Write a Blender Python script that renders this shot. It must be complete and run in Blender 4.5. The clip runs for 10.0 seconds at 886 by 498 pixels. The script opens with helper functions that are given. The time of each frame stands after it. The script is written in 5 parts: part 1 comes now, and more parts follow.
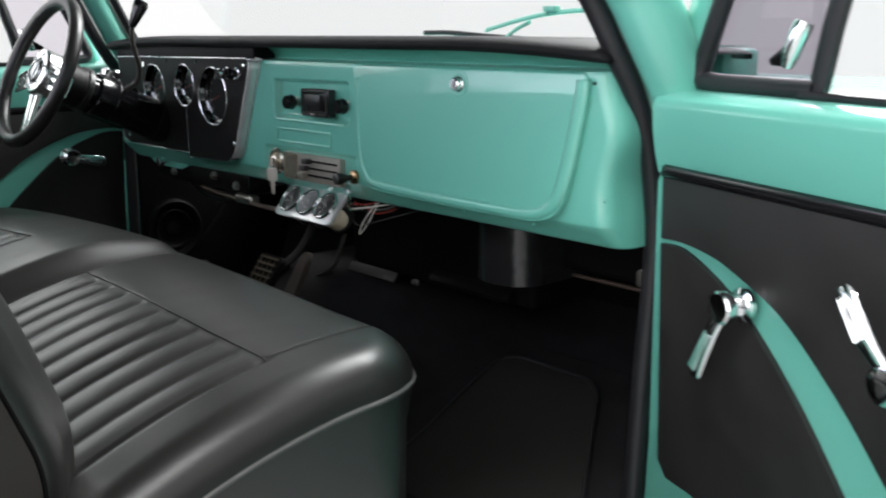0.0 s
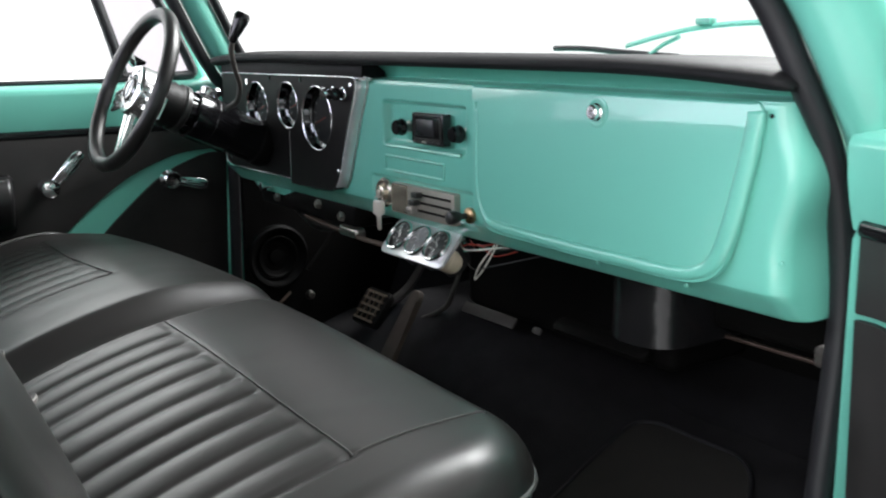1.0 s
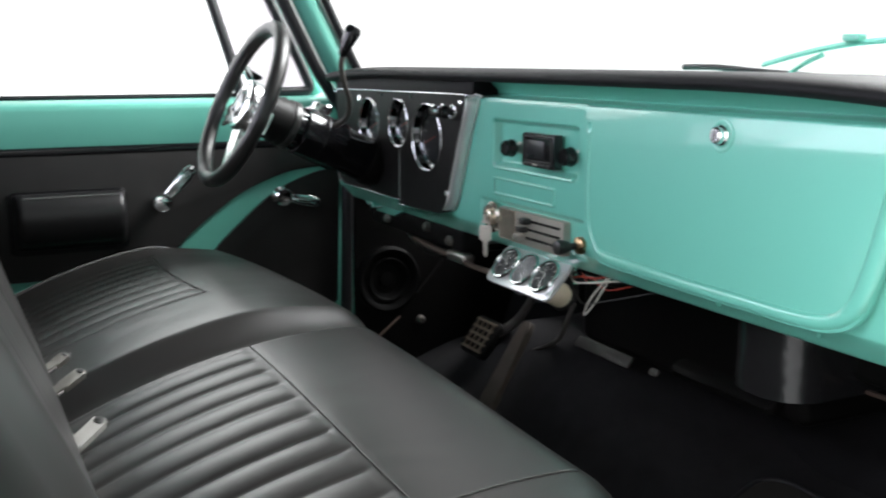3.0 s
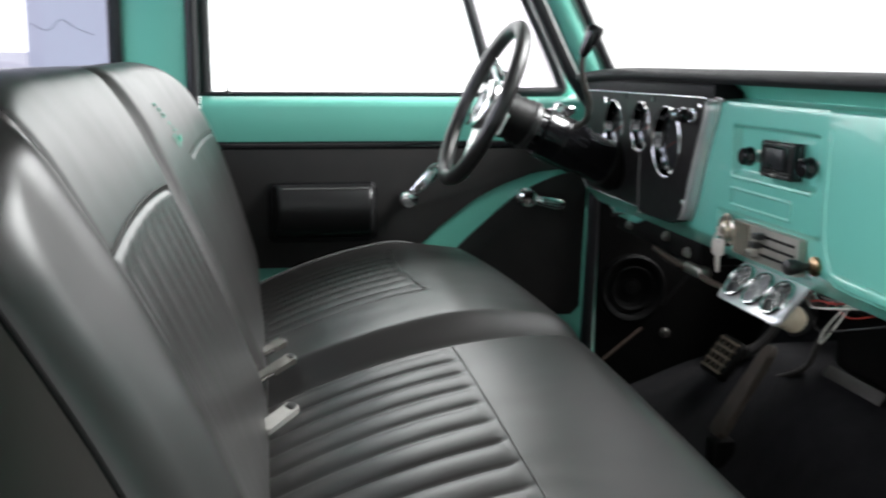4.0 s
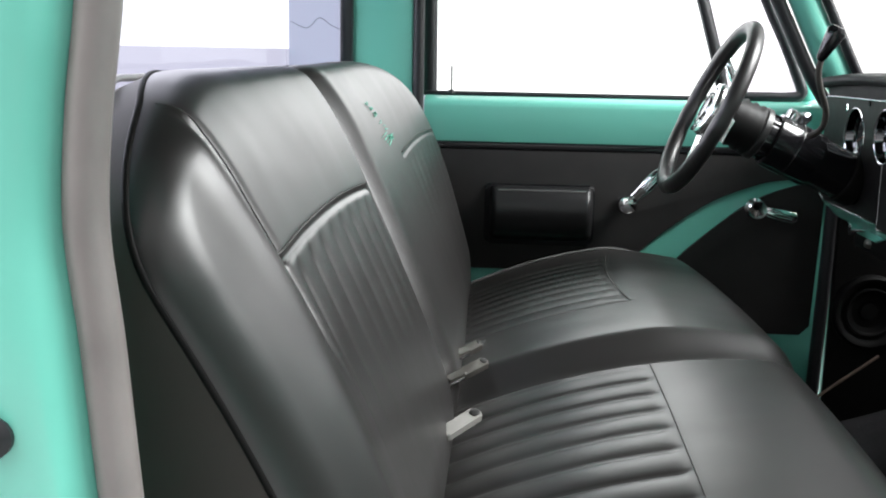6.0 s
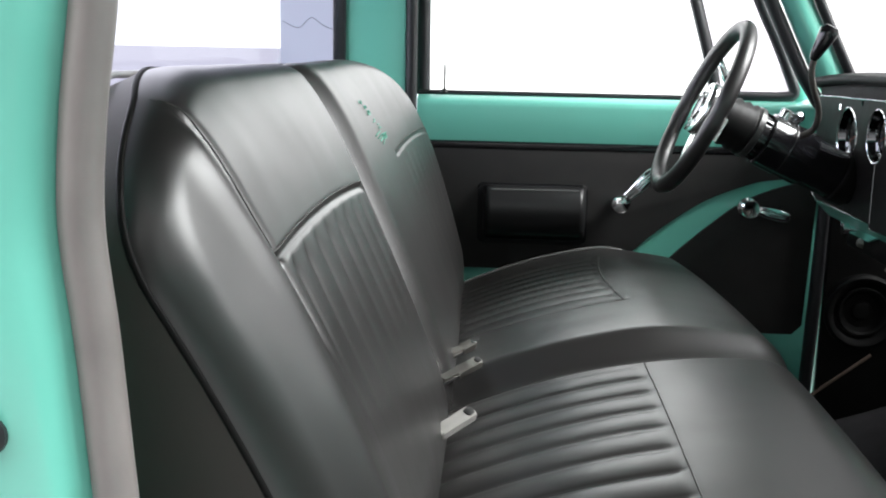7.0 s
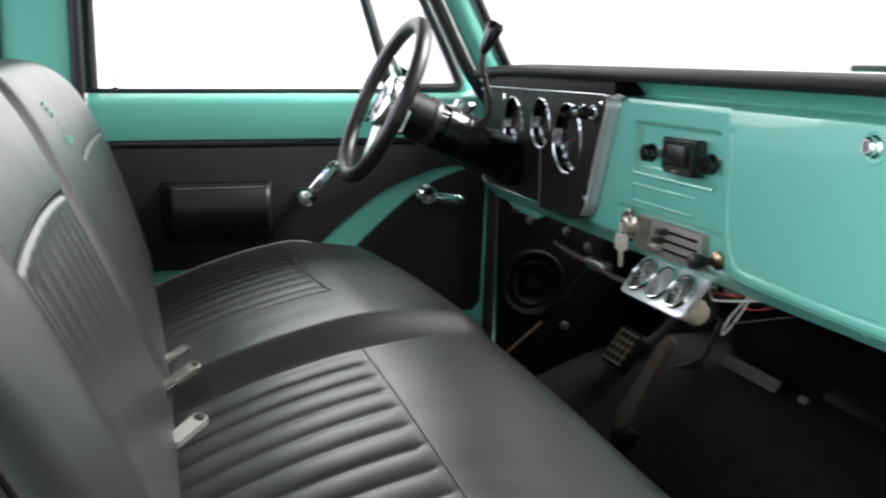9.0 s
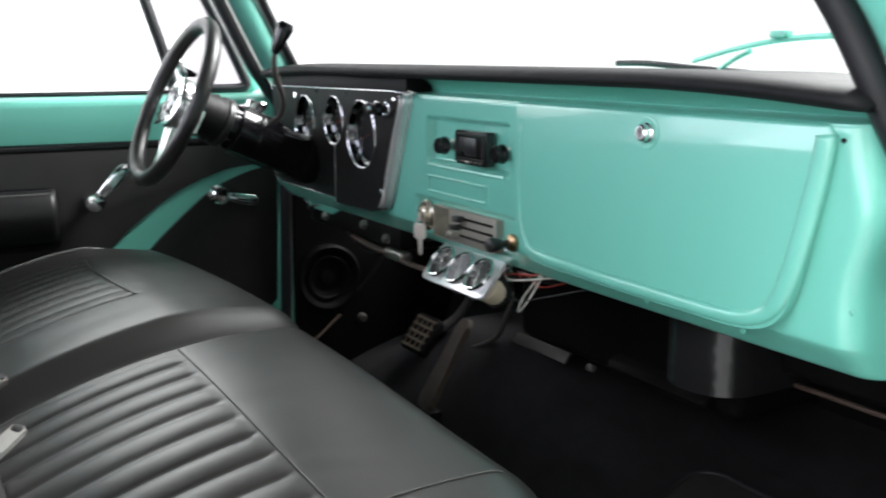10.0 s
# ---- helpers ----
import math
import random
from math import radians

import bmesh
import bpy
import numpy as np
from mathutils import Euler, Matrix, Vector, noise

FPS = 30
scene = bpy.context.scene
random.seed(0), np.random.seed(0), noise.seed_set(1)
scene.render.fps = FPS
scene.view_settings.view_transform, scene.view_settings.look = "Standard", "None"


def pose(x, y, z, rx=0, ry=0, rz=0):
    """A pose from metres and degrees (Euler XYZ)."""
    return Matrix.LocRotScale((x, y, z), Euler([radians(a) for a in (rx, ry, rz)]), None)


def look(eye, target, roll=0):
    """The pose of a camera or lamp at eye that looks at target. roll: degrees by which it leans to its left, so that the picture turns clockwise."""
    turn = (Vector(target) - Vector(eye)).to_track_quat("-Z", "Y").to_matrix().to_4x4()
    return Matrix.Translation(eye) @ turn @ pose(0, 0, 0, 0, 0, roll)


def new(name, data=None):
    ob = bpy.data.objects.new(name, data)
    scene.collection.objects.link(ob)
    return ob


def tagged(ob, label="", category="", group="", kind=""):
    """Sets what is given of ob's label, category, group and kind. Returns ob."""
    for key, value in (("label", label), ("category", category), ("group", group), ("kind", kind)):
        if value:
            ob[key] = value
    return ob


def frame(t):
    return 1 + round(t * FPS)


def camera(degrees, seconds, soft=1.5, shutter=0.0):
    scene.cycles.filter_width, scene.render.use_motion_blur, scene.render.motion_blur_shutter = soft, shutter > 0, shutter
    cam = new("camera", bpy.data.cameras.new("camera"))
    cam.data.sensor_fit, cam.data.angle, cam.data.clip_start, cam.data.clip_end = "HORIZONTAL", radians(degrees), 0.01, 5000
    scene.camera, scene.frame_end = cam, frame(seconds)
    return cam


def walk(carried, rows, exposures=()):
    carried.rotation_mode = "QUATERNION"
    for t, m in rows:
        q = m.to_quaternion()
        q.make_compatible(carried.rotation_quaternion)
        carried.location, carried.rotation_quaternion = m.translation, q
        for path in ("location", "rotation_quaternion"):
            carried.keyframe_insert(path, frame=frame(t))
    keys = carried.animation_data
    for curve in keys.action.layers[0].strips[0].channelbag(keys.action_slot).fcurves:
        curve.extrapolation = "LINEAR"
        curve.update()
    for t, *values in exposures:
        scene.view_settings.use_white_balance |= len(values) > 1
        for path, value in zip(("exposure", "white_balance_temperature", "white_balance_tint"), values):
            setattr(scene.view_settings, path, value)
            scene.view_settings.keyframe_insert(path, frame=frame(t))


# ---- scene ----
cam = camera(47.0, 10.0, soft=2.0, shutter=0.5)
PATH = [
    (0, (-0.727, -0.847, 0.814), (0.554, 0.628, 0.385), -0.6),
    (0.5, (-0.638, -0.742, 0.817), (0.545, 0.814, 0.396), -0.6),
    (1, (-0.575, -0.651, 0.822), (0.524, 0.97, 0.414), -0.6),
    (1.5, (-0.548, -0.606, 0.823), (0.515, 1.044, 0.437), -0.5),
    (2, (-0.532, -0.591, 0.823), (0.529, 1.062, 0.45), -0.4),
    (2.2, (-0.527, -0.588, 0.823), (0.529, 1.07, 0.451), -0.4),
    (3.3, (-0.453, -0.58, 0.808), (0.292, 1.24, 0.445), 0.1),
    (3.5, (-0.43, -0.581, 0.808), (0.208, 1.279, 0.446), 0.1),
    (4, (-0.371, -0.573, 0.807), (-0.027, 1.364, 0.444), 0.5),
    (4.5, (-0.334, -0.573, 0.81), (-0.22, 1.39, 0.444), 0.7),
    (5, (-0.316, -0.568, 0.811), (-0.341, 1.398, 0.443), 0.8),
    (5.5, (-0.312, -0.554, 0.812), (-0.417, 1.408, 0.441), 0.9),
    (5.7, (-0.315, -0.545, 0.813), (-0.437, 1.416, 0.44), 1.1),
    (7, (-0.321, -0.541, 0.81), (-0.426, 1.422, 0.438), 1.2),
    (7.5, (-0.336, -0.529, 0.812), (-0.329, 1.436, 0.437), 1.0),
    (8, (-0.341, -0.534, 0.81), (-0.156, 1.423, 0.438), 1.0),
    (8.5, (-0.366, -0.529, 0.81), (0.011, 1.399, 0.438), 0.8),
    (9, (-0.393, -0.549, 0.812), (0.164, 1.335, 0.439), 0.6),
    (9.5, (-0.42, -0.57, 0.814), (0.348, 1.238, 0.439), 0.2),
    (10, (-0.452, -0.585, 0.814), (0.506, 1.13, 0.439), -0.1),
]
walk(cam, [(t, look(eye, target, roll)) for t, eye, target, roll in PATH],
     exposures=[(0, -0.42), (0.5, -0.16), (1.0, 0.02), (1.5, 0.12), (2.2, 0.16), (3.3, 0.20), (10, 0.20)])

# ---- light: self-lit studio walls and unseen area lights round the cab ----
world = bpy.data.worlds.new("studio_world")
scene.world = world
world.use_nodes = True
world.node_tree.nodes["Background"].inputs[0].default_value = (1.0, 1.0, 1.0, 1)
world.node_tree.nodes["Background"].inputs[1].default_value = 0.2


def area_fill(name, eye, target, sx, sy, watts, color=(1, 1, 1)):
    lamp = bpy.data.lights.new(name, "AREA")
    lamp.shape, lamp.size, lamp.size_y, lamp.energy, lamp.color = "RECTANGLE", sx, sy, watts, color
    ob = new(name, lamp)
    ob.matrix_world = look(eye, target)
    return ob


# Lamps out of sight, added and tuned to light dash, seat and body side.
area_fill("fill_door_side", (-0.9, -3.1, 2.4), (0.0, 0.4, 0.5), 3.0, 1.6, 18)
area_fill("fill_door_low", (-1.3, -3.2, 1.0), (0.1, 0.3, 0.6), 1.2, 1.8, 5)
area_fill("fill_rear_side", (-2.2, -1.4, 3.2), (-0.4, 0.0, 0.6), 1.8, 1.6, 30)
area_fill("fill_overhead", (-1.0, -1.0, 4.4), (-0.6, -0.3, 0.8), 1.6, 0.9, 130)
area_fill("fill_front", (2.7, 0.7, 4.0), (0.0, 0.6, 0.5), 2.4, 1.8, 480)
area_fill("fill_front_low", (3.4, 0.9, 2.8), (0.0, 0.6, 0.6), 2.4, 1.8, 360)


# ---- materials ----
def nodes_of(name):
    m = bpy.data.materials.new(name)
    m.use_nodes = True
    nt = m.node_tree
    return m, nt, nt.nodes["Principled BSDF"]


def surface(name, color, rough=0.5, metal=0.0, coat=0.0, vary=0.12, scale=9.0, bump=0.0, bump_scale=300.0,
            rough_vary=0.08, spec=0.5, distance=0.0004, soft=0.0):
    """Principled surface with slow blotches in colour and gloss and a fine relief."""
    m, nt, b = nodes_of(name)
    coord = nt.nodes.new("ShaderNodeTexCoord")
    slow = nt.nodes.new("ShaderNodeTexNoise")
    slow.inputs["Scale"].default_value, slow.inputs["Detail"].default_value = scale, 6
    nt.links.new(coord.outputs["Object"], slow.inputs["Vector"])
    mix = nt.nodes.new("ShaderNodeMix")
    mix.data_type = "RGBA"
    lo = tuple(c * (1 - vary) for c in color)
    hi = tuple(min(1, c * (1 + vary)) for c in color)
    mix.inputs[6].default_value, mix.inputs[7].default_value = (*lo, 1), (*hi, 1)
    nt.links.new(slow.outputs["Fac"], mix.inputs[0])
    nt.links.new(mix.outputs[2], b.inputs["Base Color"])
    rr = nt.nodes.new("ShaderNodeMapRange")
    rr.inputs["To Min"].default_value, rr.inputs["To Max"].default_value = max(0.01, rough - rough_vary), rough + rough_vary
    nt.links.new(slow.outputs["Fac"], rr.inputs["Value"])
    nt.links.new(rr.outputs["Result"], b.inputs["Roughness"])
    b.inputs["Metallic"].default_value = metal
    b.inputs["Coat Weight"].default_value = coat
    b.inputs["Coat Roughness"].default_value = 0.03
    b.inputs["Specular IOR Level"].default_value = spec
    if bump:
        fine = nt.nodes.new("ShaderNodeTexNoise")
        fine.inputs["Scale"].default_value, fine.inputs["Detail"].default_value = bump_scale, 4
        nt.links.new(coord.outputs["Object"], fine.inputs["Vector"])
        bp = nt.nodes.new("ShaderNodeBump")
        bp.inputs["Strength"].default_value, bp.inputs["Distance"].default_value = bump, distance
        nt.links.new(fine.outputs["Fac"], bp.inputs["Height"])
        nt.links.new(bp.outputs["Normal"], b.inputs["Normal"])
        if soft:
            # shallow dents and creases of a stretched cover
            dents = nt.nodes.new("ShaderNodeTexNoise")
            dents.inputs["Scale"].default_value, dents.inputs["Detail"].default_value = 8.0, 1
            dents.inputs["Distortion"].default_value = 0.3
            nt.links.new(coord.outputs["Object"], dents.inputs["Vector"])
            wide = nt.nodes.new("ShaderNodeBump")
            wide.inputs["Strength"].default_value, wide.inputs["Distance"].default_value = 1.0, soft
            nt.links.new(dents.outputs["Fac"], wide.inputs["Height"])
            nt.links.new(wide.outputs["Normal"], bp.inputs["Normal"])
    return m


def glass(name, tint, rough=0.0, gloss=0.04):
    m, nt, b = nodes_of(name)
    out = nt.nodes["Material Output"]
    tr = nt.nodes.new("ShaderNodeBsdfTransparent")
    tr.inputs[0].default_value = (*tint, 1)
    gl = nt.nodes.new("ShaderNodeBsdfGlossy")
    gl.inputs["Roughness"].default_value = rough
    mx = nt.nodes.new("ShaderNodeMixShader")
    mx.inputs[0].default_value = gloss
    nt.links.new(tr.outputs[0], mx.inputs[1])
    nt.links.new(gl.outputs[0], mx.inputs[2])
    nt.links.new(mx.outputs[0], out.inputs["Surface"])
    return m


# A surface that emits its colour with no lamp behind it.
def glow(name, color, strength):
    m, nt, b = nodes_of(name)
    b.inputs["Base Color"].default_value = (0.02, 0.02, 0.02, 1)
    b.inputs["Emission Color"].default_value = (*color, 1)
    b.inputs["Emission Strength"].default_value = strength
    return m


PAINT = surface("green_paint", (0.142, 0.470, 0.382), 0.28, coat=0.8, vary=0.03, scale=2, rough_vary=0.02)
VINYL = surface("black_vinyl", (0.0112, 0.0104, 0.0100), 0.36, spec=0.55, soft=0.0030, vary=0.14, scale=7, rough_vary=0.05, bump=0.12, bump_scale=850, distance=0.0003)
SIDEHIDE = surface("matt_vinyl_side", (0.036, 0.029, 0.026), 0.55, spec=0.35, vary=0.12, scale=9, bump=0.15, bump_scale=850, distance=0.0003)
RIMHIDE = surface("rim_leather", (0.010, 0.0098, 0.0098), 0.36, spec=0.45, vary=0.2, scale=30, bump=0.25, bump_scale=700, distance=0.0004)
BOOT = surface("ribbed_boot", (0.005, 0.005, 0.005), 0.5, spec=0.18, vary=0.2, scale=40, bump=0.2, bump_scale=400)
STITCH = surface("grey_thread", (0.045, 0.045, 0.043), 0.7, vary=0.2, scale=300)
# Pale tone stands in for window light along the backrest's top edge.
RIMLIGHT = surface("rim_highlight", (0.22, 0.22, 0.225), 0.4, vary=0.3, scale=60)
PIPING = surface("grey_piping", (0.085, 0.085, 0.083), 0.4, vary=0.1, scale=60)
CARD = surface("black_door_card", (0.019, 0.018, 0.018), 0.46, spec=0.30, vary=0.4, scale=16, bump=0.4, bump_scale=700, distance=0.0006, soft=0.002)
RUBBER = surface("black_rubber", (0.013, 0.013, 0.0155), 0.45, spec=0.4, vary=0.2, scale=30, bump=0.2, bump_scale=400)
WORN = surface("worn_pedal_rubber", (0.058, 0.046, 0.038), 0.6, spec=0.3, vary=0.5, scale=45, bump=0.3, bump_scale=200)
WORNRIB = surface("worn_pedal_rib", (0.16, 0.13, 0.10), 0.5, metal=0.6, vary=0.4, scale=60)
SPEAKER = surface("matt_black_speaker", (0.004, 0.004, 0.004), 0.6, vary=0.2, scale=30, spec=0.05)
# Paler and browner than the black rubber of the other seals.
SEALGREY = surface("grey_rubber", (0.170, 0.152, 0.147), 0.42, vary=0.3, scale=18, bump=0.2, bump_scale=300)
PAD = surface("dash_pad_vinyl", (0.008, 0.008, 0.009), 0.55, spec=0.14, vary=0.2, scale=20, bump=0.4, bump_scale=800, distance=0.0006)
ARMPAD = surface("armrest_vinyl", (0.010, 0.010, 0.0105), 0.36, spec=0.35, vary=0.2, scale=20, bump=0.3, bump_scale=600)
CARPET = surface("black_carpet", (0.0095, 0.0095, 0.0105), 0.95, vary=0.5, scale=22, bump=1.0, bump_scale=500, distance=0.003, spec=0.1)
FLOORCARPET = surface("blue_black_carpet", (0.0190, 0.0187, 0.0203), 0.95, vary=0.5, scale=22, bump=1.0, bump_scale=450, distance=0.003, spec=0.1)
MATHIDE = surface("floor_mat_rubber", (0.0205, 0.0195, 0.0185), 0.8, vary=0.3, scale=30, bump=0.6, bump_scale=300, distance=0.001, spec=0.2)
CHROME = surface("chrome", (0.86, 0.87, 0.88), 0.10, metal=1.0, vary=0.03, scale=40, rough_vary=0.03)
SMOKE = surface("dark_chrome", (0.42, 0.43, 0.44), 0.12, metal=1.0, vary=0.05, scale=40, rough_vary=0.04)
# Gauge-well chrome: the shade of the recess is put into its colour.
WELLSHADE = surface("shaded_chrome", (0.10, 0.105, 0.11), 0.07, metal=1.0, vary=0.05, scale=40, rough_vary=0.02)
ALU = surface("polished_aluminium", (0.85, 0.85, 0.85), 0.2, metal=1.0, vary=0.04, scale=60, rough_vary=0.05)
SATIN = surface("bright_satin_metal", (0.86, 0.86, 0.87), 0.22, metal=0.6, vary=0.05, scale=50, rough_vary=0.08)
BRUSHED = surface("satin_chrome", (0.90, 0.90, 0.90), 0.34, metal=1.0, vary=0.04, scale=60, rough_vary=0.05)
DULL = surface("dull_steel", (0.42, 0.40, 0.37), 0.35, metal=1.0, vary=0.2, scale=60, rough_vary=0.12)
GLOSS = surface("gloss_black", (0.006, 0.006, 0.007), 0.14, vary=0.2, scale=20, rough_vary=0.05)
CARBON = surface("satin_black_panel", (0.010, 0.0095, 0.010), 0.42, spec=0.12, vary=0.2, scale=40, bump=0.2, bump_scale=500)
PLASTIC = surface("black_plastic", (0.012, 0.012, 0.012), 0.38, vary=0.2, scale=40, bump=0.2, bump_scale=500)
KICK = surface("dark_kick_panel", (0.0066, 0.0063, 0.0062), 0.5, vary=0.2, scale=20, bump=0.2, bump_scale=300, spec=0.06)
DUCT = surface("black_duct_plastic", (0.012, 0.012, 0.013), 0.22, spec=0.7, vary=0.2, scale=20, bump=0.35, bump_scale=40, distance=0.004)
CREAM = surface("cream_plastic", (0.66, 0.58, 0.44), 0.5, vary=0.12, scale=50)
HEATER = surface("grey_heater_face", (0.36, 0.34, 0.30), 0.38, metal=0.6, vary=0.15, scale=70)
KEY = surface("worn_nickel", (0.55, 0.52, 0.46), 0.42, metal=0.5, vary=0.15, scale=80)
NICKEL = surface("aged_nickel", (0.66, 0.60, 0.51), 0.22, metal=0.9, vary=0.12, scale=70)
RUST = surface("brown_steel", (0.075, 0.052, 0.040), 0.5, metal=0.4, vary=0.4, scale=60)
BRASS = surface("brass", (0.33, 0.23, 0.13), 0.3, metal=1.0, vary=0.15, scale=60)
IRON = surface("grey_iron", (0.06, 0.055, 0.05), 0.5, metal=0.4, vary=0.3, scale=60)
DIAL = surface("dial_black", (0.01, 0.011, 0.013), 0.3, vary=0.1, scale=50)
GREYDIAL = surface("grey_dial", (0.22, 0.22, 0.225), 0.35, vary=0.1, scale=50)
DIALWHITE = surface("dial_white", (0.42, 0.42, 0.40), 0.5, vary=0.05, scale=50)
GREENTHREAD = surface("green_thread", (0.12, 0.40, 0.30), 0.7, vary=0.3, scale=400, bump=0.5, bump_scale=900)
WIRE_RED = surface("red_wire", (0.32, 0.03, 0.018), 0.4)
WIRE_WHITE = surface("white_wire", (0.6, 0.58, 0.52), 0.45)
CABLE = surface("grey_cable", (0.10, 0.10, 0.12), 0.5)
WIRE_BLACK = surface("black_wire", (0.012, 0.012, 0.012), 0.4)
DARKLINING = surface("dark_unseen_lining", (0.035, 0.035, 0.036), 0.8, vary=0.1, scale=30)
STUDIO = surface("pale_studio_floor", (0.38, 0.38, 0.385), 0.6, vary=0.04, scale=2)
# Light on these walls is put in as glow, tuned for the cab.
WHITEGLOW = glow("white_glow_wall", (1.0, 1.0, 1.0), 1.25)
UPPERGLOW = glow("upper_glow_wall", (1.0, 1.0, 1.0), 5.2)
LOWERGLOW = glow("lower_glow_wall", (1.0, 1.0, 1.0), 2.2)
CEILGLOW = glow("ceiling_fill_glow", (1.0, 1.0, 1.0), 0.8)
LILAC = glow("lilac_glow_wall", (0.60, 0.64, 0.76), 1.0)
PALE = glow("pale_glow_wall", (0.80, 0.80, 0.87), 1.0)
DIMGLOW = glow("dim_glow_wall", (0.5, 0.5, 0.5), 0.25)
REARGLOW = glow("rear_fill_glow", (0.9, 0.9, 0.92), 9.5)
CORNERGLOW = glow("rear_corner_fill_glow", (0.9, 0.9, 0.92), 4.2)
GLASS = glass("clear_glass", (0.96, 0.97, 0.97))
VENT = glass("vent_glass", (0.90, 0.88, 0.91))
# Greyer tint for the vent pane of the open door.
GREYVENT = glass("grey_vent_glass", (0.62, 0.60, 0.64))
TINT = glass("tinted_glass", (0.80, 0.80, 0.86))
LENS = glass("gauge_lens", (0.93, 0.95, 0.95), 0.02)


# ---- mesh helpers ----
def part(name, bm, material, parent=None, label="", smooth=True, sharp=40):
    """Links a bmesh or a mesh as one object under a thing or a part."""
    if isinstance(bm, bmesh.types.BMesh):
        me = bpy.data.meshes.new(name)
        bmesh.ops.recalc_face_normals(bm, faces=bm.faces)
        bm.to_mesh(me)
        bm.free()
    else:
        me = bm
    me.materials.append(material)
    if smooth:
        me.shade_smooth()
        me.set_sharp_from_angle(angle=radians(sharp))
    ob = new(name, me)
    if parent:
        ob.parent = parent
    if label:
        ob["label"] = label
    return ob


def thing(name, label, category, at=(0, 0, 0), group="", kind=""):
    ob = new(name)
    ob.location = at
    ob.empty_display_size = 0.05
    return tagged(ob, label, category, group, kind)


def box(x0, x1, y0, y1, z0, z1, bevel=0.0, seg=2):
    bm = bmesh.new()
    bmesh.ops.create_cube(bm, size=1)
    for v in bm.verts:
        v.co = Vector(((x0 + x1) / 2 + v.co.x * (x1 - x0), (y0 + y1) / 2 + v.co.y * (y1 - y0), (z0 + z1) / 2 + v.co.z * (z1 - z0)))
    if bevel:
        bmesh.ops.bevel(bm, geom=bm.edges[:], offset=bevel, segments=seg, affect="EDGES", profile=0.5)
    return bm


def prism(points, m, depth, bevel=0.0, seg=2):
    """A polygon (u, v) extruded by depth along +w, laid into the world by the matrix m."""
    bm = bmesh.new()
    low = [bm.verts.new(m @ Vector((u, v, 0))) for u, v in points]
    top = [bm.verts.new(m @ Vector((u, v, depth))) for u, v in points]
    n = len(points)
    bm.faces.new(low)
    face = bm.faces.new(top)
    for i in range(n):
        bm.faces.new((low[i], low[(i + 1) % n], top[(i + 1) % n], top[i]))
    if bevel:
        bmesh.ops.bevel(bm, geom=list(face.edges), offset=bevel, segments=seg, affect="EDGES", profile=0.5)
    return bm


def rounded(u0, u1, v0, v1, r, n=5, radii=None):
    """Corners of a rectangle with rounded corners, in order: low left, low right, high right, high left."""
    rr = radii or (r, r, r, r)
    out = []
    for (cu, cv, a0), q in zip(((u0, v0, 180), (u1, v0, 270), (u1, v1, 0), (u0, v1, 90)), rr):
        su, sv = (1 if cu == u0 else -1), (1 if cv == v0 else -1)
        for k in range(n + 1):
            a = radians(a0 + 90 * k / n)
            out.append((cu + su * q + q * math.cos(a), cv + sv * q + q * math.sin(a)))
    return out


def smoothline(points, steps=6, closed=False):
    """A Catmull-Rom line through the points."""
    p = [Vector(q) for q in points]
    out, n = [], len(p)
    for i in range(n if closed else n - 1):
        a = p[(i - 1) % n] if closed or i else p[0]
        b, c = p[i], p[(i + 1) % n]
        d = p[(i + 2) % n] if closed or i + 2 < n else p[-1]
        for k in range(steps):
            t = k / steps
            out.append(0.5 * ((2 * b) + (c - a) * t + (2 * a - 5 * b + 4 * c - d) * t * t + (3 * b - a - 3 * c + d) * t ** 3))
    if not closed:
        out.append(p[-1])
    return out


def tube(line, radius, sides=10, closed=False, flat=1.0, up=None):
    """A tube along a line; radius may be a list; flat squeezes it along the second axis."""
    line = [Vector(q) for q in line]
    n = len(line)
    rad = radius if isinstance(radius, (list, tuple)) else [radius] * n
    bm = bmesh.new()
    rings, side = [], Vector(up) if up else None
    for i, q in enumerate(line):
        a = line[(i - 1) % n] if closed or i else line[0]
        b = line[(i + 1) % n] if closed or i + 1 < n else line[-1]
        d = (b - a).normalized()
        if side is None:
            side = d.orthogonal().normalized()
        side = (side - d * side.dot(d)).normalized()
        other = d.cross(side)
        rings.append([bm.verts.new(q + rad[i] * (math.cos(t) * side + flat * math.sin(t) * other))
                      for t in (2 * math.pi * k / sides for k in range(sides))])
    for i in range(n if closed else n - 1):
        a, b = rings[i], rings[(i + 1) % n]
        for k in range(sides):
            bm.faces.new((a[k], a[(k + 1) % sides], b[(k + 1) % sides], b[k]))
    if not closed:
        bm.faces.new(rings[0])
        bm.faces.new(rings[-1])
    return bm


def lathe(profile, m, sides=28):
    """Turns (radius, height) pairs round the local z axis of m."""
    bm = bmesh.new()
    rings = []
    for r, h in profile:
        if r < 1e-6:
            rings.append([bm.verts.new(m @ Vector((0, 0, h)))])
        else:
            rings.append([bm.verts.new(m @ Vector((r * math.cos(t), r * math.sin(t), h))) for t in (2 * math.pi * k / sides for k in range(sides))])
    for a, b in zip(rings, rings[1:]):
        for k in range(sides):
            f = [a[k % len(a)], a[(k + 1) % len(a)], b[(k + 1) % len(b)], b[k % len(b)]]
            f = list(dict.fromkeys(f))
            if len(f) > 2:
                bm.faces.new(f)
    return bm


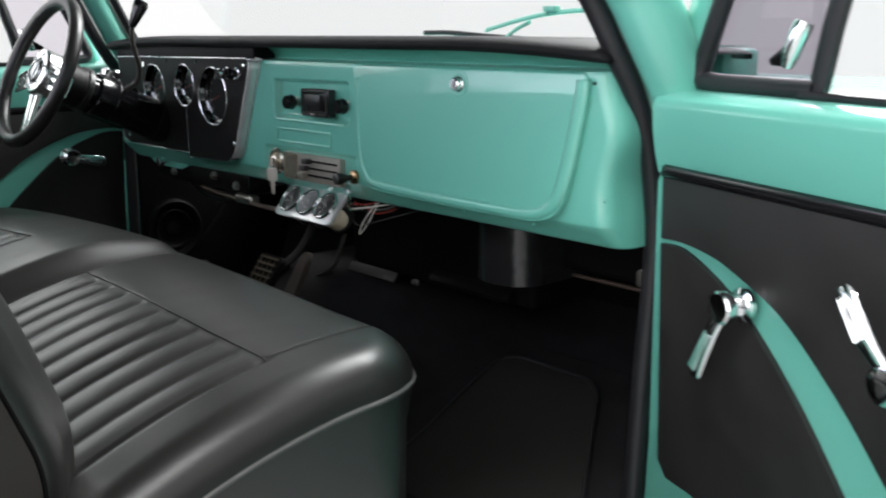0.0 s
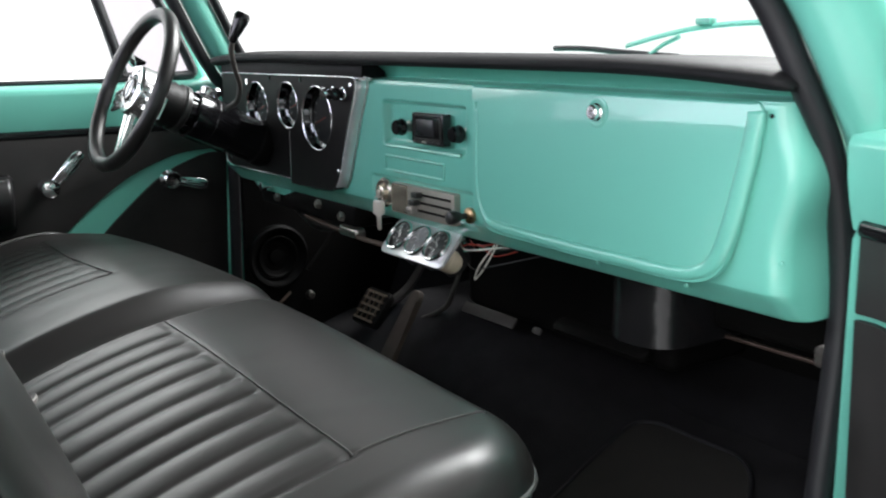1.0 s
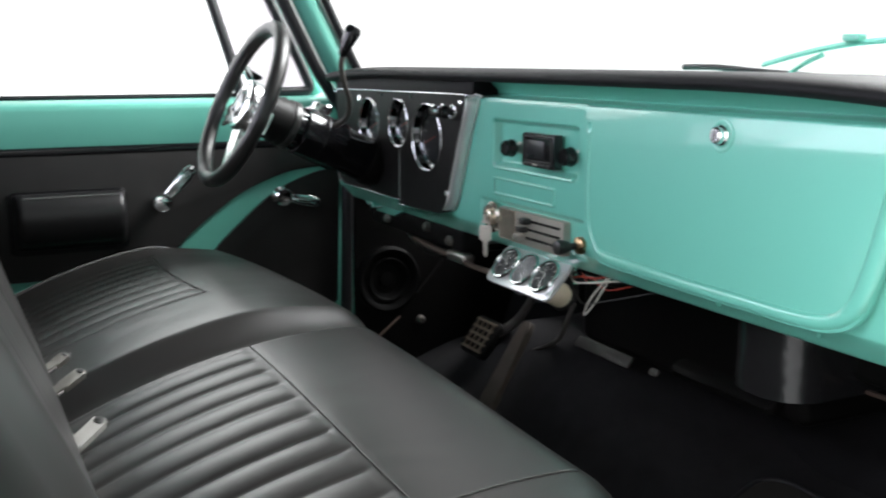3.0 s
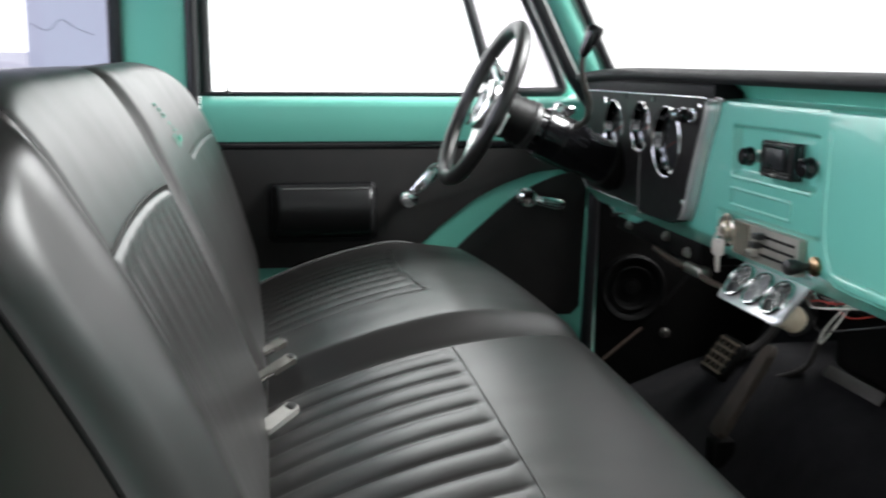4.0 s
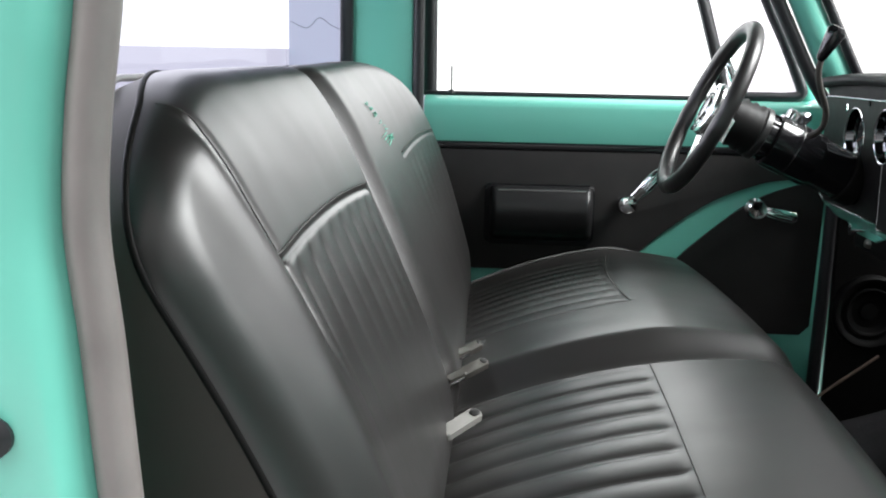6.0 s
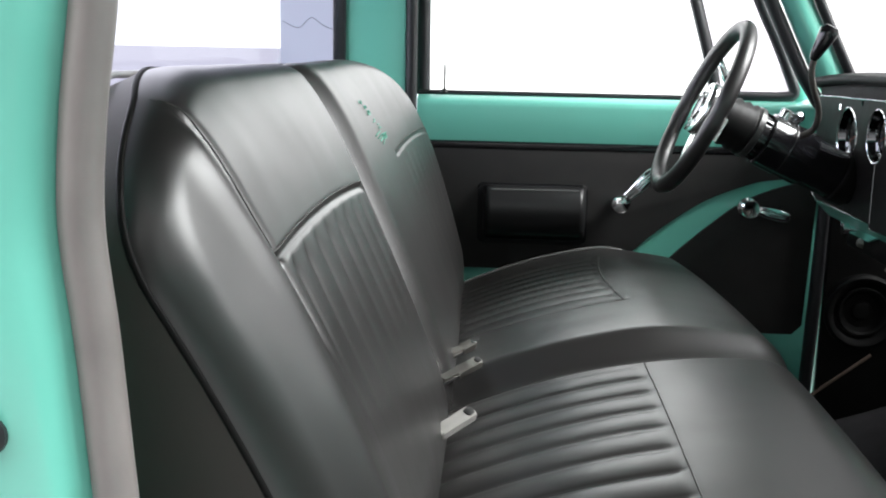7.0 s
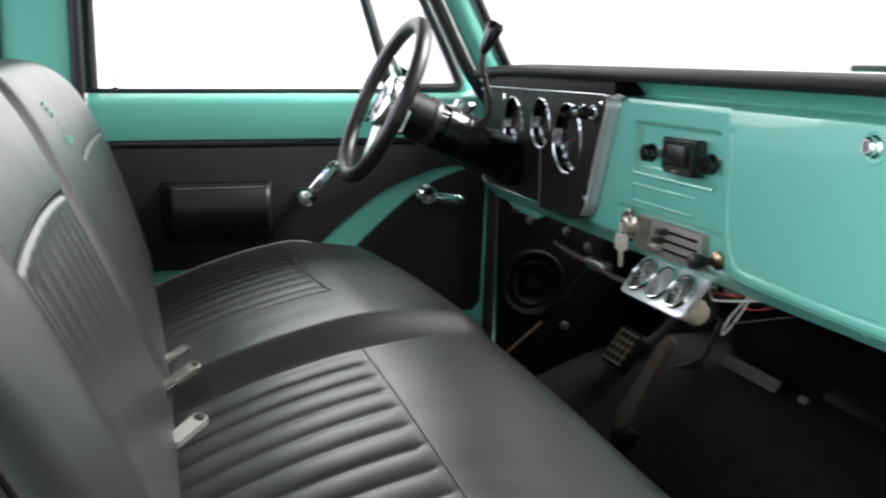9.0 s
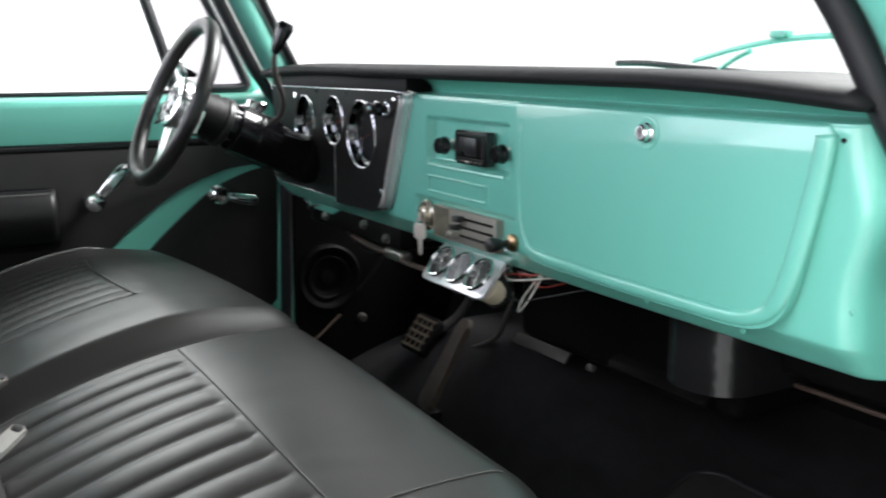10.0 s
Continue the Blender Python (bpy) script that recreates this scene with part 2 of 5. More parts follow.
def ring(r, width, depth, m, sides=36):
    """A bezel ring with a rounded front."""
    w = width
    return lathe([(r - w, 0), (r - w, depth * 0.5), (r - w * 0.7, depth * 0.9), (r - w * 0.4, depth), (r - w * 0.1, depth * 0.8), (r, depth * 0.4), (r, 0), (r - w, 0)], m, sides)


def sheet(f, us, vs, thick=None):
    """A mesh from f(u, v) over two lists of values."""
    verts = [tuple(f(u, v)) for u in us for v in vs]
    n, k = len(us), len(vs)
    faces = [(i * k + j, (i + 1) * k + j, (i + 1) * k + j + 1, i * k + j + 1) for i in range(n - 1) for j in range(k - 1)]
    me = bpy.data.meshes.new("sheet")
    me.from_pydata(verts, [], faces)
    me.update()
    return me


def facing(origin, normal, up=(0, 0, 1)):
    """A matrix whose w axis is the normal, v as near to up as can be, u across."""
    w = Vector(normal).normalized()
    u = Vector(up).cross(w).normalized()
    v = w.cross(u)
    m = Matrix((u, v, w)).transposed().to_4x4()
    return Matrix.Translation(origin) @ m


def spaced(a, b, n):
    return [a + (b - a) * i / (n - 1) for i in range(n)]


# ---- the studio round the truck ----
part("ground", box(-7, 8, -7, 8, -0.75, -0.65), STUDIO, label="plain pale studio floor")["kind"] = "structure"
# Walls glow at hand-set strengths; rear, corner and ceiling are unseen fill.
for nm, bx, mt in (("backdrop_front", (6.9, 7.0, -7, 8, -0.65, 5), WHITEGLOW), ("backdrop_driver_side", (-6.9, 1.9, 7.9, 8, -0.65, 1.8), LOWERGLOW), ("backdrop_driver_upper", (-6.9, 1.9, 7.9, 8, 1.8, 5), UPPERGLOW), ("backdrop_corner", (1.9, 6.9, 7.9, 8, -0.65, 5), WHITEGLOW),
                   ("backdrop_door_side", (-6.9, 6.9, -7, -6.9, -0.65, 5), DIMGLOW), ("backdrop_rear", (-7, -6.9, 0, 8, -0.65, 5), REARGLOW), ("backdrop_rear_corner", (-7, -6.9, -7, 0, -0.65, 5), CORNERGLOW)):
    tagged(part(nm, box(*bx), mt, label="plain pale studio wall, self-lit"), category="backdrop", kind="structure")
tagged(part("studio_flat", box(-2.1, -1.0, 7.7, 7.8, -0.65, 4.5), LILAC, label="self-lit pale lilac studio flat by the wall"), category="studio flat")
tagged(part("studio_low_wall", box(-5.5, -2.1, 7.6, 7.8, -0.65, 0.845), PALE, label="self-lit low pale lilac studio wall"), category="low wall")
tagged(part("ceiling", box(-7, 8, -7, 8, 5, 5.1), CEILGLOW, label="unseen ceiling, set glowing to light the cab"), category="ceiling", kind="structure")

wc = thing("wall_cable", "thin dark cable hanging on the studio flat", "cable")
part("cable", tube(smoothline([(-2.08, 7.69, 1.06), (-1.95, 7.69, 1.01), (-1.85, 7.69, 1.09), (-1.75, 7.69, 1.03), (-1.62, 7.69, 0.98)], 6), 0.003, 6), CABLE, wc)

# ---- the cab: floor, rear wall, roof, pillars ----
YN, YF = -0.06, 1.60          # the two door openings
XH = 0.36                     # front edge of the door openings
XB = -0.50                    # rear edge of the door openings
XR = -0.648                   # rear wall of the cab
ZF = 0.04                     # cab floor
cab = thing("truck_cab", "teal green vintage pickup truck cab shell with open doorway", "truck cab")
part("floor_pan", box(XR, 0.72, YN - 0.03, YF + 0.03, ZF - 0.03, ZF, 0.004), CARPET, cab, "black carpeted floor")


def smoothstep(a, b, x):
    t = min(1.0, max(0.0, (x - a) / (b - a)))
    return t * t * (3 - 2 * t)


def toe(u, v):
    return (0.70 + 0.10 * v, u, ZF + 0.002 + 0.26 * v)


part("toe_board", sheet(toe, spaced(YN, YF, 24), spaced(0, 1.0, 10)), CARPET, cab, "black carpeted toe board")


def floor_z(x, y):
    """The carpet: a ramp up to the firewall, with the gearbox hump between the footwells."""
    w = smoothstep(0.52, 0.86, y) * smoothstep(1.58, 1.14, y)
    ramp = 0.112 * smoothstep(0.26, 0.72, x) + 0.10 * max(0.0, x - 0.70)
    return ZF + 0.003 + (1 - w) * ramp + w * 0.235 * smoothstep(0.29, 0.585, x) + 0.0025 * noise.noise(Vector((9 * x, 9 * y, 0.0)))


part("floor_carpet", sheet(lambda x, y: (x, y, floor_z(x, y)), spaced(0.24, 0.79, 36), spaced(-0.01, 1.555, 64)), FLOORCARPET, cab, "black carpet over footwells and gearbox hump", sharp=180)
part("firewall", box(0.79, 0.82, YN, YF, 0.25, 0.66), KICK, cab, "black painted firewall")
part("rear_wall", box(XR - 0.03, XR, YN, YF, ZF, 0.70, 0.004), PAINT, cab)
part("roof", box(XR - 0.05, 0.30, YN, YF, 1.34, 1.38, 0.01), PAINT, cab)
# Unseen lining under the roof, set dark to deepen the seat's reflections.
part("headliner", box(XR - 0.02, 0.26, YN + 0.02, YF - 0.02, 1.325, 1.337, 0.004), DARKLINING, cab, "unseen headliner, dark to deepen the seat's reflections")
for y in (YN - 0.02, YF):
    part("rocker_sill", box(XB - 0.05, XH + 0.1, y - 0.03, y + 0.05, ZF - 0.05, ZF + 0.02, 0.008), PAINT, cab)

# near and far rear pillars with their rubber seals
part("rear_pillar", box(XR - 0.02, XB - 0.018, YF - 0.016, YF + 0.06, ZF, 1.34, 0.006, 3), PAINT, cab)
part("rear_pillar", box(-0.64, -0.562, -0.040, -0.022, ZF, 1.34, 0.004, 3), PAINT, cab)
part("rear_body", box(-1.3, -0.60, -0.046, 0.0, -0.4, 1.30, 0.010, 3), PAINT, cab)
part("striker", lathe([(0.012, 0), (0.012, 0.006), (0.007, 0.010), (0.007, 0.016), (0.010, 0.018), (0.010, 0.022), (0, 0.023)], facing((-0.583, -0.050, 0.612), (0, -1, 0)), 18), RUBBER, cab, "dark door striker")
rear_seal = smoothline([(-0.520, -0.02, 1.30), (-0.521, -0.02, 1.15), (-0.523, -0.02, 1.0), (-0.525, -0.02, 0.90), (-0.529, -0.02, 0.838), (-0.537, -0.02, 0.78), (-0.541, -0.02, 0.72), (-0.535, -0.02, 0.655),
                        (-0.528, -0.02, 0.562), (-0.519, -0.02, 0.46), (-0.512, -0.02, 0.36), (-0.505, -0.02, 0.22), (-0.50, -0.02, 0.08)], 6)
FLANK = smoothline([(-0.004, 0.006, 0), (-0.010, -0.008, 0), (-0.017, -0.021, 0), (-0.027, -0.029, 0), (-0.042, -0.033, 0), (-0.075, -0.036, 0), (-0.14, -0.040, 0), (-0.40, -0.050, 0), (-0.75, -0.058, 0)], 5)
part("quarter_panel", sheet(lambda i, k: (rear_seal[i].x + FLANK[k].x, rear_seal[i].y + FLANK[k].y - 0.0016 * math.sin(31 * rear_seal[i].z) * smoothstep(0.0, -0.05, FLANK[k].x), rear_seal[i].z), list(range(len(rear_seal))), list(range(len(FLANK)))), PAINT, cab, "glossy teal green body side", sharp=180)
part("door_seal", tube(rear_seal, 0.0118, 14, flat=1.25, up=(1, 0, 0)), SEALGREY, cab, "grey rubber door seal", sharp=80)
part("door_seal", tube(smoothline([(XB - 0.008, YF - 0.012, 1.30), (XB - 0.008, YF - 0.012, 0.7), (XB - 0.005, YF - 0.012, 0.1)], 4), 0.012, 10), RUBBER, cab, sharp=80)

# front pillars: the seal line of the passenger side, mirrored for the driver's side
SEAL = [(0.02, 0.14, 1.36), (0.19, 0.075, 1.02), (0.255, 0.05, 0.905), (0.288, 0.03, 0.844), (0.316, 0.010, 0.776), (0.355, 0.0, 0.702), (0.386, 0.0, 0.613),
        (0.400, 0.003, 0.501), (0.394, 0.012, 0.309), (0.389, 0.018, 0.133), (0.385, 0.02, 0.03)]
MID = 0.77


def mirrored(points, side):
    return [(x, y if side < 0 else 2 * MID - y, z) for x, y, z in points]


FAR_SEAL = [(-0.048, 0.11, 1.36), (0.132, 0.03, 1.05), (0.200, 0.0, 0.93), (0.272, -0.02, 0.80), (0.310, -0.035, 0.745), (0.350, -0.05, 0.68), (0.356, -0.055, 0.50), (0.345, -0.055, 0.05)]
for side in (-1, 1):
    line = smoothline(mirrored(SEAL if side < 0 else FAR_SEAL, side), 8)
    part("door_seal", tube(line, 0.0150 if side < 0 else 0.0135, 12), RUBBER, cab, "black rubber door seal", sharp=80)
    dx, dy, w, fl = (0.036, -0.046, 0.044, 0.85) if side < 0 else (0.047, 0.004, 0.031, 0.85)
    pil = [(p.x + dx, p.y + dy, p.z + 0.012) for p in line if p.z > (0.70 if side > 0 else 0.0)]
    part("front_pillar", tube(pil, w, 14, flat=fl, up=(0, 0, 1)), PAINT, cab, sharp=80)
    gas = [(p.x + (0.082 if side < 0 else 0.091), p.y - side * 0.012, p.z) for p in line if p.z > 0.73]
    part("windshield_gasket", tube(gas, 0.010, 10), RUBBER, cab, sharp=80)
    y0 = YN - 0.055 if side < 0 else YF + 0.0
    part("hinge_pillar", box(XH + 0.012, XH + 0.14, y0, y0 + 0.05, ZF, 0.74, 0.01, 3), PAINT, cab)
    yk = -0.02 if side < 0 else 1.555
    part("kick_panel", box(XH + (0.05 if side < 0 else 0.0), 0.79, yk, yk + 0.02, ZF, 0.64, 0.004), KICK, cab, "black kick panel")

# windshield, its gasket and the cowl outside
wm = facing((0.60, 0.77, 0.79), (-0.79, 0, -0.61))
part("windshield", prism(rounded(-0.74, 0.74, 0.0, 0.66, 0.06), wm, 0.005), GLASS, cab, "clear windshield glass").visible_shadow = False
part("cowl", box(0.60, 0.70, 0.04, 1.50, 0.70, 0.775, 0.01, 2), PAINT, cab)
part("hood", box(0.84, 2.1, -0.05, 1.59, -0.25, 0.66, 0.03, 3), PAINT, cab)
part("chassis", box(XR, 2.0, 0.10, 1.44, -0.65, ZF - 0.04, 0.01), KICK, cab, "black chassis on the studio floor")

# rear window
part("rear_window_frame", box(XR - 0.02, XR + 0.006, 1.562, 1.584, 0.70, 1.17, 0.005), RUBBER, cab)
part("rear_window_frame", box(XR - 0.02, XR + 0.006, -0.03, -0.005, 0.70, 1.17, 0.005), RUBBER, cab)
part("rear_window_frame", box(XR - 0.02, XR + 0.006, -0.005, 1.562, 0.70, 0.735, 0.005), RUBBER, cab)
part("rear_header", box(XR - 0.03, XR, YN, YF, 1.17, 1.34), PAINT, cab)
# Unseen rails close the roof and keep light off the backrest top.
for y0, y1 in ((YN - 0.05, YN + 0.03), (YF - 0.03, YF + 0.05)):
    part("unseen_roof_rail", box(XB - 0.05, 0.11, y0, y1, 1.17, 1.338, 0.01), PAINT, cab)
part("rear_glass", box(XR - 0.012, XR - 0.008, -0.005, 1.562, 0.735, 1.17), TINT, cab, "clear rear window glass").visible_shadow = False

# ---- doors ----
UPPER = [(0.02, 0.572), (0.06, 0.575), (0.11, 0.572), (0.16, 0.562), (0.25, 0.525), (0.33, 0.47), (0.39, 0.418), (0.5, 0.31), (0.62, 0.2)]
LOWER = [(0.02, 0.565), (0.066, 0.566), (0.131, 0.545), (0.175, 0.522), (0.212, 0.495), (0.27, 0.445), (0.317, 0.40), (0.42, 0.29), (0.48, 0.235)]


def curve2(points, steps=4):
    return [(p.x, p.y) for p in smoothline([(u, v, 0) for u, v in points], steps)]


def door(name, label, origin, along, inward, drop, crank_turn, lever_turn, shift=0.0):
    """A door in its own directions: u rearward from the hinge, z up, w into the cab."""
    o, du, dw = Vector(origin), Vector(along), Vector(inward)
    m = Matrix((du, (0, 0, 1), dw)).transposed().to_4x4()
    m = Matrix.Translation(o) @ m
    d = thing(name, label, "car door", group="cab doors")
    LEN, fore = 0.855, 0.045 if shift else 0.0

    def at(w):
        return m @ Matrix.Translation((0, 0, w))

    part("shell", prism(rounded(0, LEN, 0.06, 0.635, 0.02), at(-0.10), 0.10, 0.004), PAINT, d, "teal green painted steel door")
    prof = smoothline([(0.0, 0.625, 0), (0.006, 0.65, 0), (0.011, 0.68, 0), (0.0125, 0.706, 0), (0.0115, 0.7155, 0), (0.007, 0.7225, 0), (-0.004, 0.7275, 0), (-0.020, 0.731, 0), (-0.05, 0.732, 0), (-0.10, 0.73, 0), (-0.10, 0.63, 0)], 5)
    us = spaced(0.0, LEN, 20)
    part("window_ledge", sheet(lambda u, k: m @ Vector((u, prof[k].y, prof[k].x)), us, list(range(len(prof)))), PAINT, d)
    up, lo = curve2(UPPER), curve2(LOWER)
    up = [(u, v - drop * (1 - 0.2 * smoothstep(0.14, 0.28, u))) for u, v in up if v > 0.362]
    a = up + [(LEN - 0.012, up[-1][1]), (LEN - 0.012, 0.622), (0.02, 0.622)]
    part("upper_card", prism(a, at(0.0), 0.008, 0.003), CARD, d, "black vinyl door card")
    lo = [(u, v - drop * (1 - 0.2 * smoothstep(0.14, 0.28, u))) for u, v in lo if v > 0.242]
    b = lo + [(0.05, lo[-1][1]), (0.03, lo[-1][1] + 0.02)]
    part("lower_card", prism(b, at(0.0), 0.008, 0.003), CARD, d, "black vinyl lower door card")
    part("card_trim", tube([m @ Vector((u, 0.629, 0.004)) for u in spaced(0.02, LEN - 0.012, 8)], 0.009, 8, flat=0.7, up=(0, 0, 1)), GLOSS, d, "black trim strip")
    # armrest: a padded block in a shadow-dark base
    ar = thing_part("armrest", d)
    part("base", prism(rounded(0.494, 0.724, 0.424, 0.552, 0.012), at(0.006), 0.010, 0.006, 3), PAD, ar, "matt black armrest base")
    ap = smoothline([(0.006, 0.546, 0), (0.030, 0.549, 0), (0.046, 0.543, 0), (0.058, 0.530, 0), (0.065, 0.512, 0), (0.065, 0.492, 0), (0.056, 0.466, 0), (0.040, 0.446, 0), (0.006, 0.430, 0)], 4)

    def arm_point(u, k):
        e = min(u - 0.498, 0.712 - u)
        f = min(1.0, max(0.0, e / 0.014))
        f = math.sqrt(max(0.0, 1 - (1 - f) ** 2))
        return m @ Vector((u, 0.489 + (ap[k].y - 0.489) * (0.86 + 0.14 * f), 0.006 + (ap[k].x - 0.006) * (0.25 + 0.75 * f)))

    au = [0.498 + 0.014 * (1 - math.cos(radians(15 * q))) for q in range(7)] + spaced(0.515, 0.695, 8) + [0.712 - 0.014 * (1 - math.cos(radians(15 * q))) for q in range(6, -1, -1)]
    part("pad", sheet(arm_point, au, list(range(len(ap)))), ARMPAD, ar, "black padded vinyl armrest", sharp=70)
    part("seam", tube([m @ Vector((u, 0.5425, 0.0475)) for u in spaced(0.515, 0.695, 8)], 0.0018, 6), PIPING, ar)
    # window crank and vent handle
    crank_at(d, m, 0.430 + shift, 0.520 - drop, crank_turn, "window_crank")
    vent_at(d, m, 0.164 + 1.4 * shift, 0.515 - drop * 0.60, lever_turn, 1.36 if shift else 1.0)
    # glass, vent frame, lock button
    part("lock_knob", lathe([(0, 0.05), (0.0020, 0.049), (0.0020, 0.0), (0.006, -0.002), (0.007, -0.008), (0, -0.008)], m @ pose(0.80, 0.744, -0.012, -90), 12), PLASTIC, d)
    part("main_glass", prism([(0.235, 0.72), (LEN - 0.02, 0.72), (LEN - 0.02, 1.25), (0.36, 1.25)], at(-0.05), 0.004), GLASS, d).visible_shadow = False
    part("glass_seal", tube([m @ Vector((u, 0.735, -0.03)) for u in spaced(0.22, LEN, 6)], 0.0055, 8), RUBBER, d)
    part("vent_glass", prism([(0.072 - fore, 0.745), (0.228, 0.745), (0.302, 1.0), (0.185 - fore, 1.0)], at(-0.05), 0.004), GREYVENT if shift else VENT, d).visible_shadow = False
    part("vent_bar", tube([m @ Vector((u, v, -0.045)) for u, v in ((0.229, 0.73), (0.248, 0.81), (0.288, 0.94), (0.363, 1.25))], 0.016, 10, flat=0.7), RUBBER, d, "black vent window bar")
    part("vent_frame", tube(smoothline([m @ Vector((u, v, -0.04)) for u, v in ((0.235, 0.740), (0.15, 0.740), (0.09 - fore, 0.741), (0.073 - fore, 0.750), (0.083 - fore, 0.78), (0.12 - fore, 0.86), (0.165 - fore, 0.95), (0.30 - fore, 1.25))], 5), 0.0125 if shift else 0.0115, 10), RUBBER, d, "black vent window rubber")
    part("door_frame_front", tube([m @ Vector((u, v, -0.05)) for u, v in ((0.034 - fore, 0.735), (0.060 - fore, 0.82), (0.126 - fore, 0.95), (0.262 - fore, 1.25))] if shift else [m @ Vector((u, v, -0.05)) for u, v in ((0.052, 0.735), (0.078, 0.80), (0.136, 0.92), (0.300, 1.25))], 0.029 if shift else 0.017, 12, flat=0.6, up=m.to_3x3() @ Vector((1, 0, 0))), PAINT, d)
    part("door_frame_rear", tube([m @ Vector((LEN - 0.006 + 0.002 * (v > 0.9), v, -0.05)) for v in (0.73, 1.0, 1.25)], 0.0165 if not shift else 0.010, 12), RUBBER, d)
    lt = m @ pose(0.222, 0.78, -0.03)
    part("vent_latch", tube(smoothline([lt @ Vector(q) for q in ((0.010, 0.034, 0.010), (0.004, 0.016, 0.014), (-0.002, -0.002, 0.016), (-0.007, -0.014, 0.016))], 3), [0.010, 0.011, 0.011, 0.0105, 0.010, 0.0095, 0.009, 0.008, 0.007, 0.006], 12), CHROME, d, "chrome vent window latch")
    part("latch_thumb", prism([(-0.004, 0.012), (-0.034, -0.006), (-0.030, -0.013), (-0.006, -0.014)], lt @ Matrix.Translation((0, 0, 0.012)), 0.008, 0.002), GLOSS, d)
    return d


def thing_part(name, parent):
    ob = new(name)
    ob.empty_display_size = 0.02
    ob.parent = parent
    return ob


def crank_at(d, m, u, v, turn, name):
    c = m @ pose(u, v, 0.008)
    g = thing_part(name, d)
    part("boss", lathe([(0.017, 0), (0.017, 0.006), (0.012, 0.012), (0.012, 0.03), (0.019, 0.034), (0.021, 0.044), (0.018, 0.052), (0.010, 0.055), (0, 0.055)], c, 24), CHROME, g, "chrome crank boss")
    a = radians(turn)
    e = Vector((math.cos(a), math.sin(a), 0))
    f = Vector((-e.y, e.x, 0))
    pts = [c @ (e * q + Vector((0, 0, h))) for q, h in ((0.0, 0.040), (0.02, 0.044), (0.045, 0.050), (0.075, 0.052), (0.098, 0.050))]
    part("arm", tube(smoothline(pts, 3), [0.008, 0.0085, 0.009, 0.0095, 0.010, 0.011, 0.012, 0.013, 0.0135, 0.0135, 0.013, 0.011, 0.007], 12, flat=0.5, up=c.to_3x3() @ f), CHROME, g, "chrome crank paddle")
    for k in (-1, 0, 1):
        part("rib", tube([c @ (e * q + f * 0.005 * k + Vector((0, 0, 0.0575))) for q in (0.045, 0.065, 0.088)], 0.0016, 6), CHROME, g)


def vent_at(d, m, u, v, turn, long):
    c = m @ pose(u, v, 0.008)
    g = thing_part("door_handle", d)
    part("boss", lathe([(0.020, 0), (0.020, 0.005), (0.013, 0.009), (0.014, 0.020), (0.019, 0.028), (0.0195, 0.036), (0.017, 0.039), (0, 0.0375)], c, 24), CHROME, g, "chrome handle boss")
    a = radians(turn)
    e = Vector((math.cos(a), math.sin(a), 0))
    f = c.to_3x3() @ Vector((-e.y, e.x, 0))
    pts = [c @ (e * q + Vector((0, 0, h))) for q, h in ((0.0, 0.026), (0.022 * long, 0.030), (0.050 * long, 0.031), (0.076 * long, 0.028), (0.084 * long, 0.024))]
    part("lever", tube(smoothline(pts, 3), [0.0085, 0.0085, 0.009, 0.0095, 0.0105, 0.0115, 0.012, 0.0125, 0.0125, 0.012, 0.011, 0.009, 0.006], 12, flat=0.5, up=f), CHROME, g, "chrome lever")
    for k in (-1, 0, 1):
        part("rib", tube([c @ (e * q + Vector((-e.y, e.x, 0)) * 0.0045 * k + Vector((0, 0, 0.0365))) for q in (0.030 * long, 0.05 * long, 0.072 * long)], 0.0014, 6), CHROME, g)


door("driver_door", "closed teal green door with black vinyl card and chrome cranks", (XH, YF, 0), (-1, 0, 0), (0, -1, 0), 0.0, 133, 192)
CD, SD = math.cos(radians(71)), math.sin(radians(71))
door("passenger_door", "wide open teal green door with black vinyl card and chrome handles", (0.346, -0.040, 0), (-CD, -SD, 0), (-SD, CD, 0), 0.03, 125, 241, 0.022)

# ---- the dashboard ----
XD = 0.303
dash = thing("dashboard", "teal green painted steel dashboard with a black padded top", "dashboard")
FACE = facing((XD, 0, 0), (-1, 0, 0))       # u is -y, v is z, w towards the seat
Y0, Y1 = -0.12, 1.565
RC = 0.024                                  # radius of the near end, where the face turns forward


def end_line(z):
    """Where the near end stands; its ridge comes out furthest at two thirds of the height."""
    return 0.016 - 0.020 * math.exp(-((z - 0.675) / 0.05) ** 2) - 0.006 * smoothstep(0.62, 0.54, z)


def wrapped(y, x, z):
    """A point of the face, bent forward round the near end; below y = 0.06 y runs along the bend."""
    if y > 0.06:
        d = max(0.0, (y - 1.50) / 0.05)
        return (x + 0.055 * d ** 1.7, y, z)
    run, e = 0.06 - y, end_line(z)
    flat = 0.06 - e - RC
    if run < flat:
        return (x, 0.06 - run, z)
    turn = (run - flat) / RC
    if turn < math.pi / 2:
        return (x + RC * (1 - math.cos(turn)), e + RC - RC * math.sin(turn), z)
    return (x + RC + (turn - math.pi / 2) * RC, e, z)


def pocket(y, z):
    """How deep the face is pressed in round the radio and the heater control."""
    d = 0.0
    for a, b, lo, hi, deep in ((0.580, 0.819, 0.646, 0.722, 0.014), (0.560, 0.860, 0.531, 0.596, 0.005)):
        e = min(y - a, b - y)
        d += deep * smoothstep(0.0, 0.009, e) * smoothstep(0.0, 0.010, z - lo) * smoothstep(0.0, 0.007, hi - z)
    return d


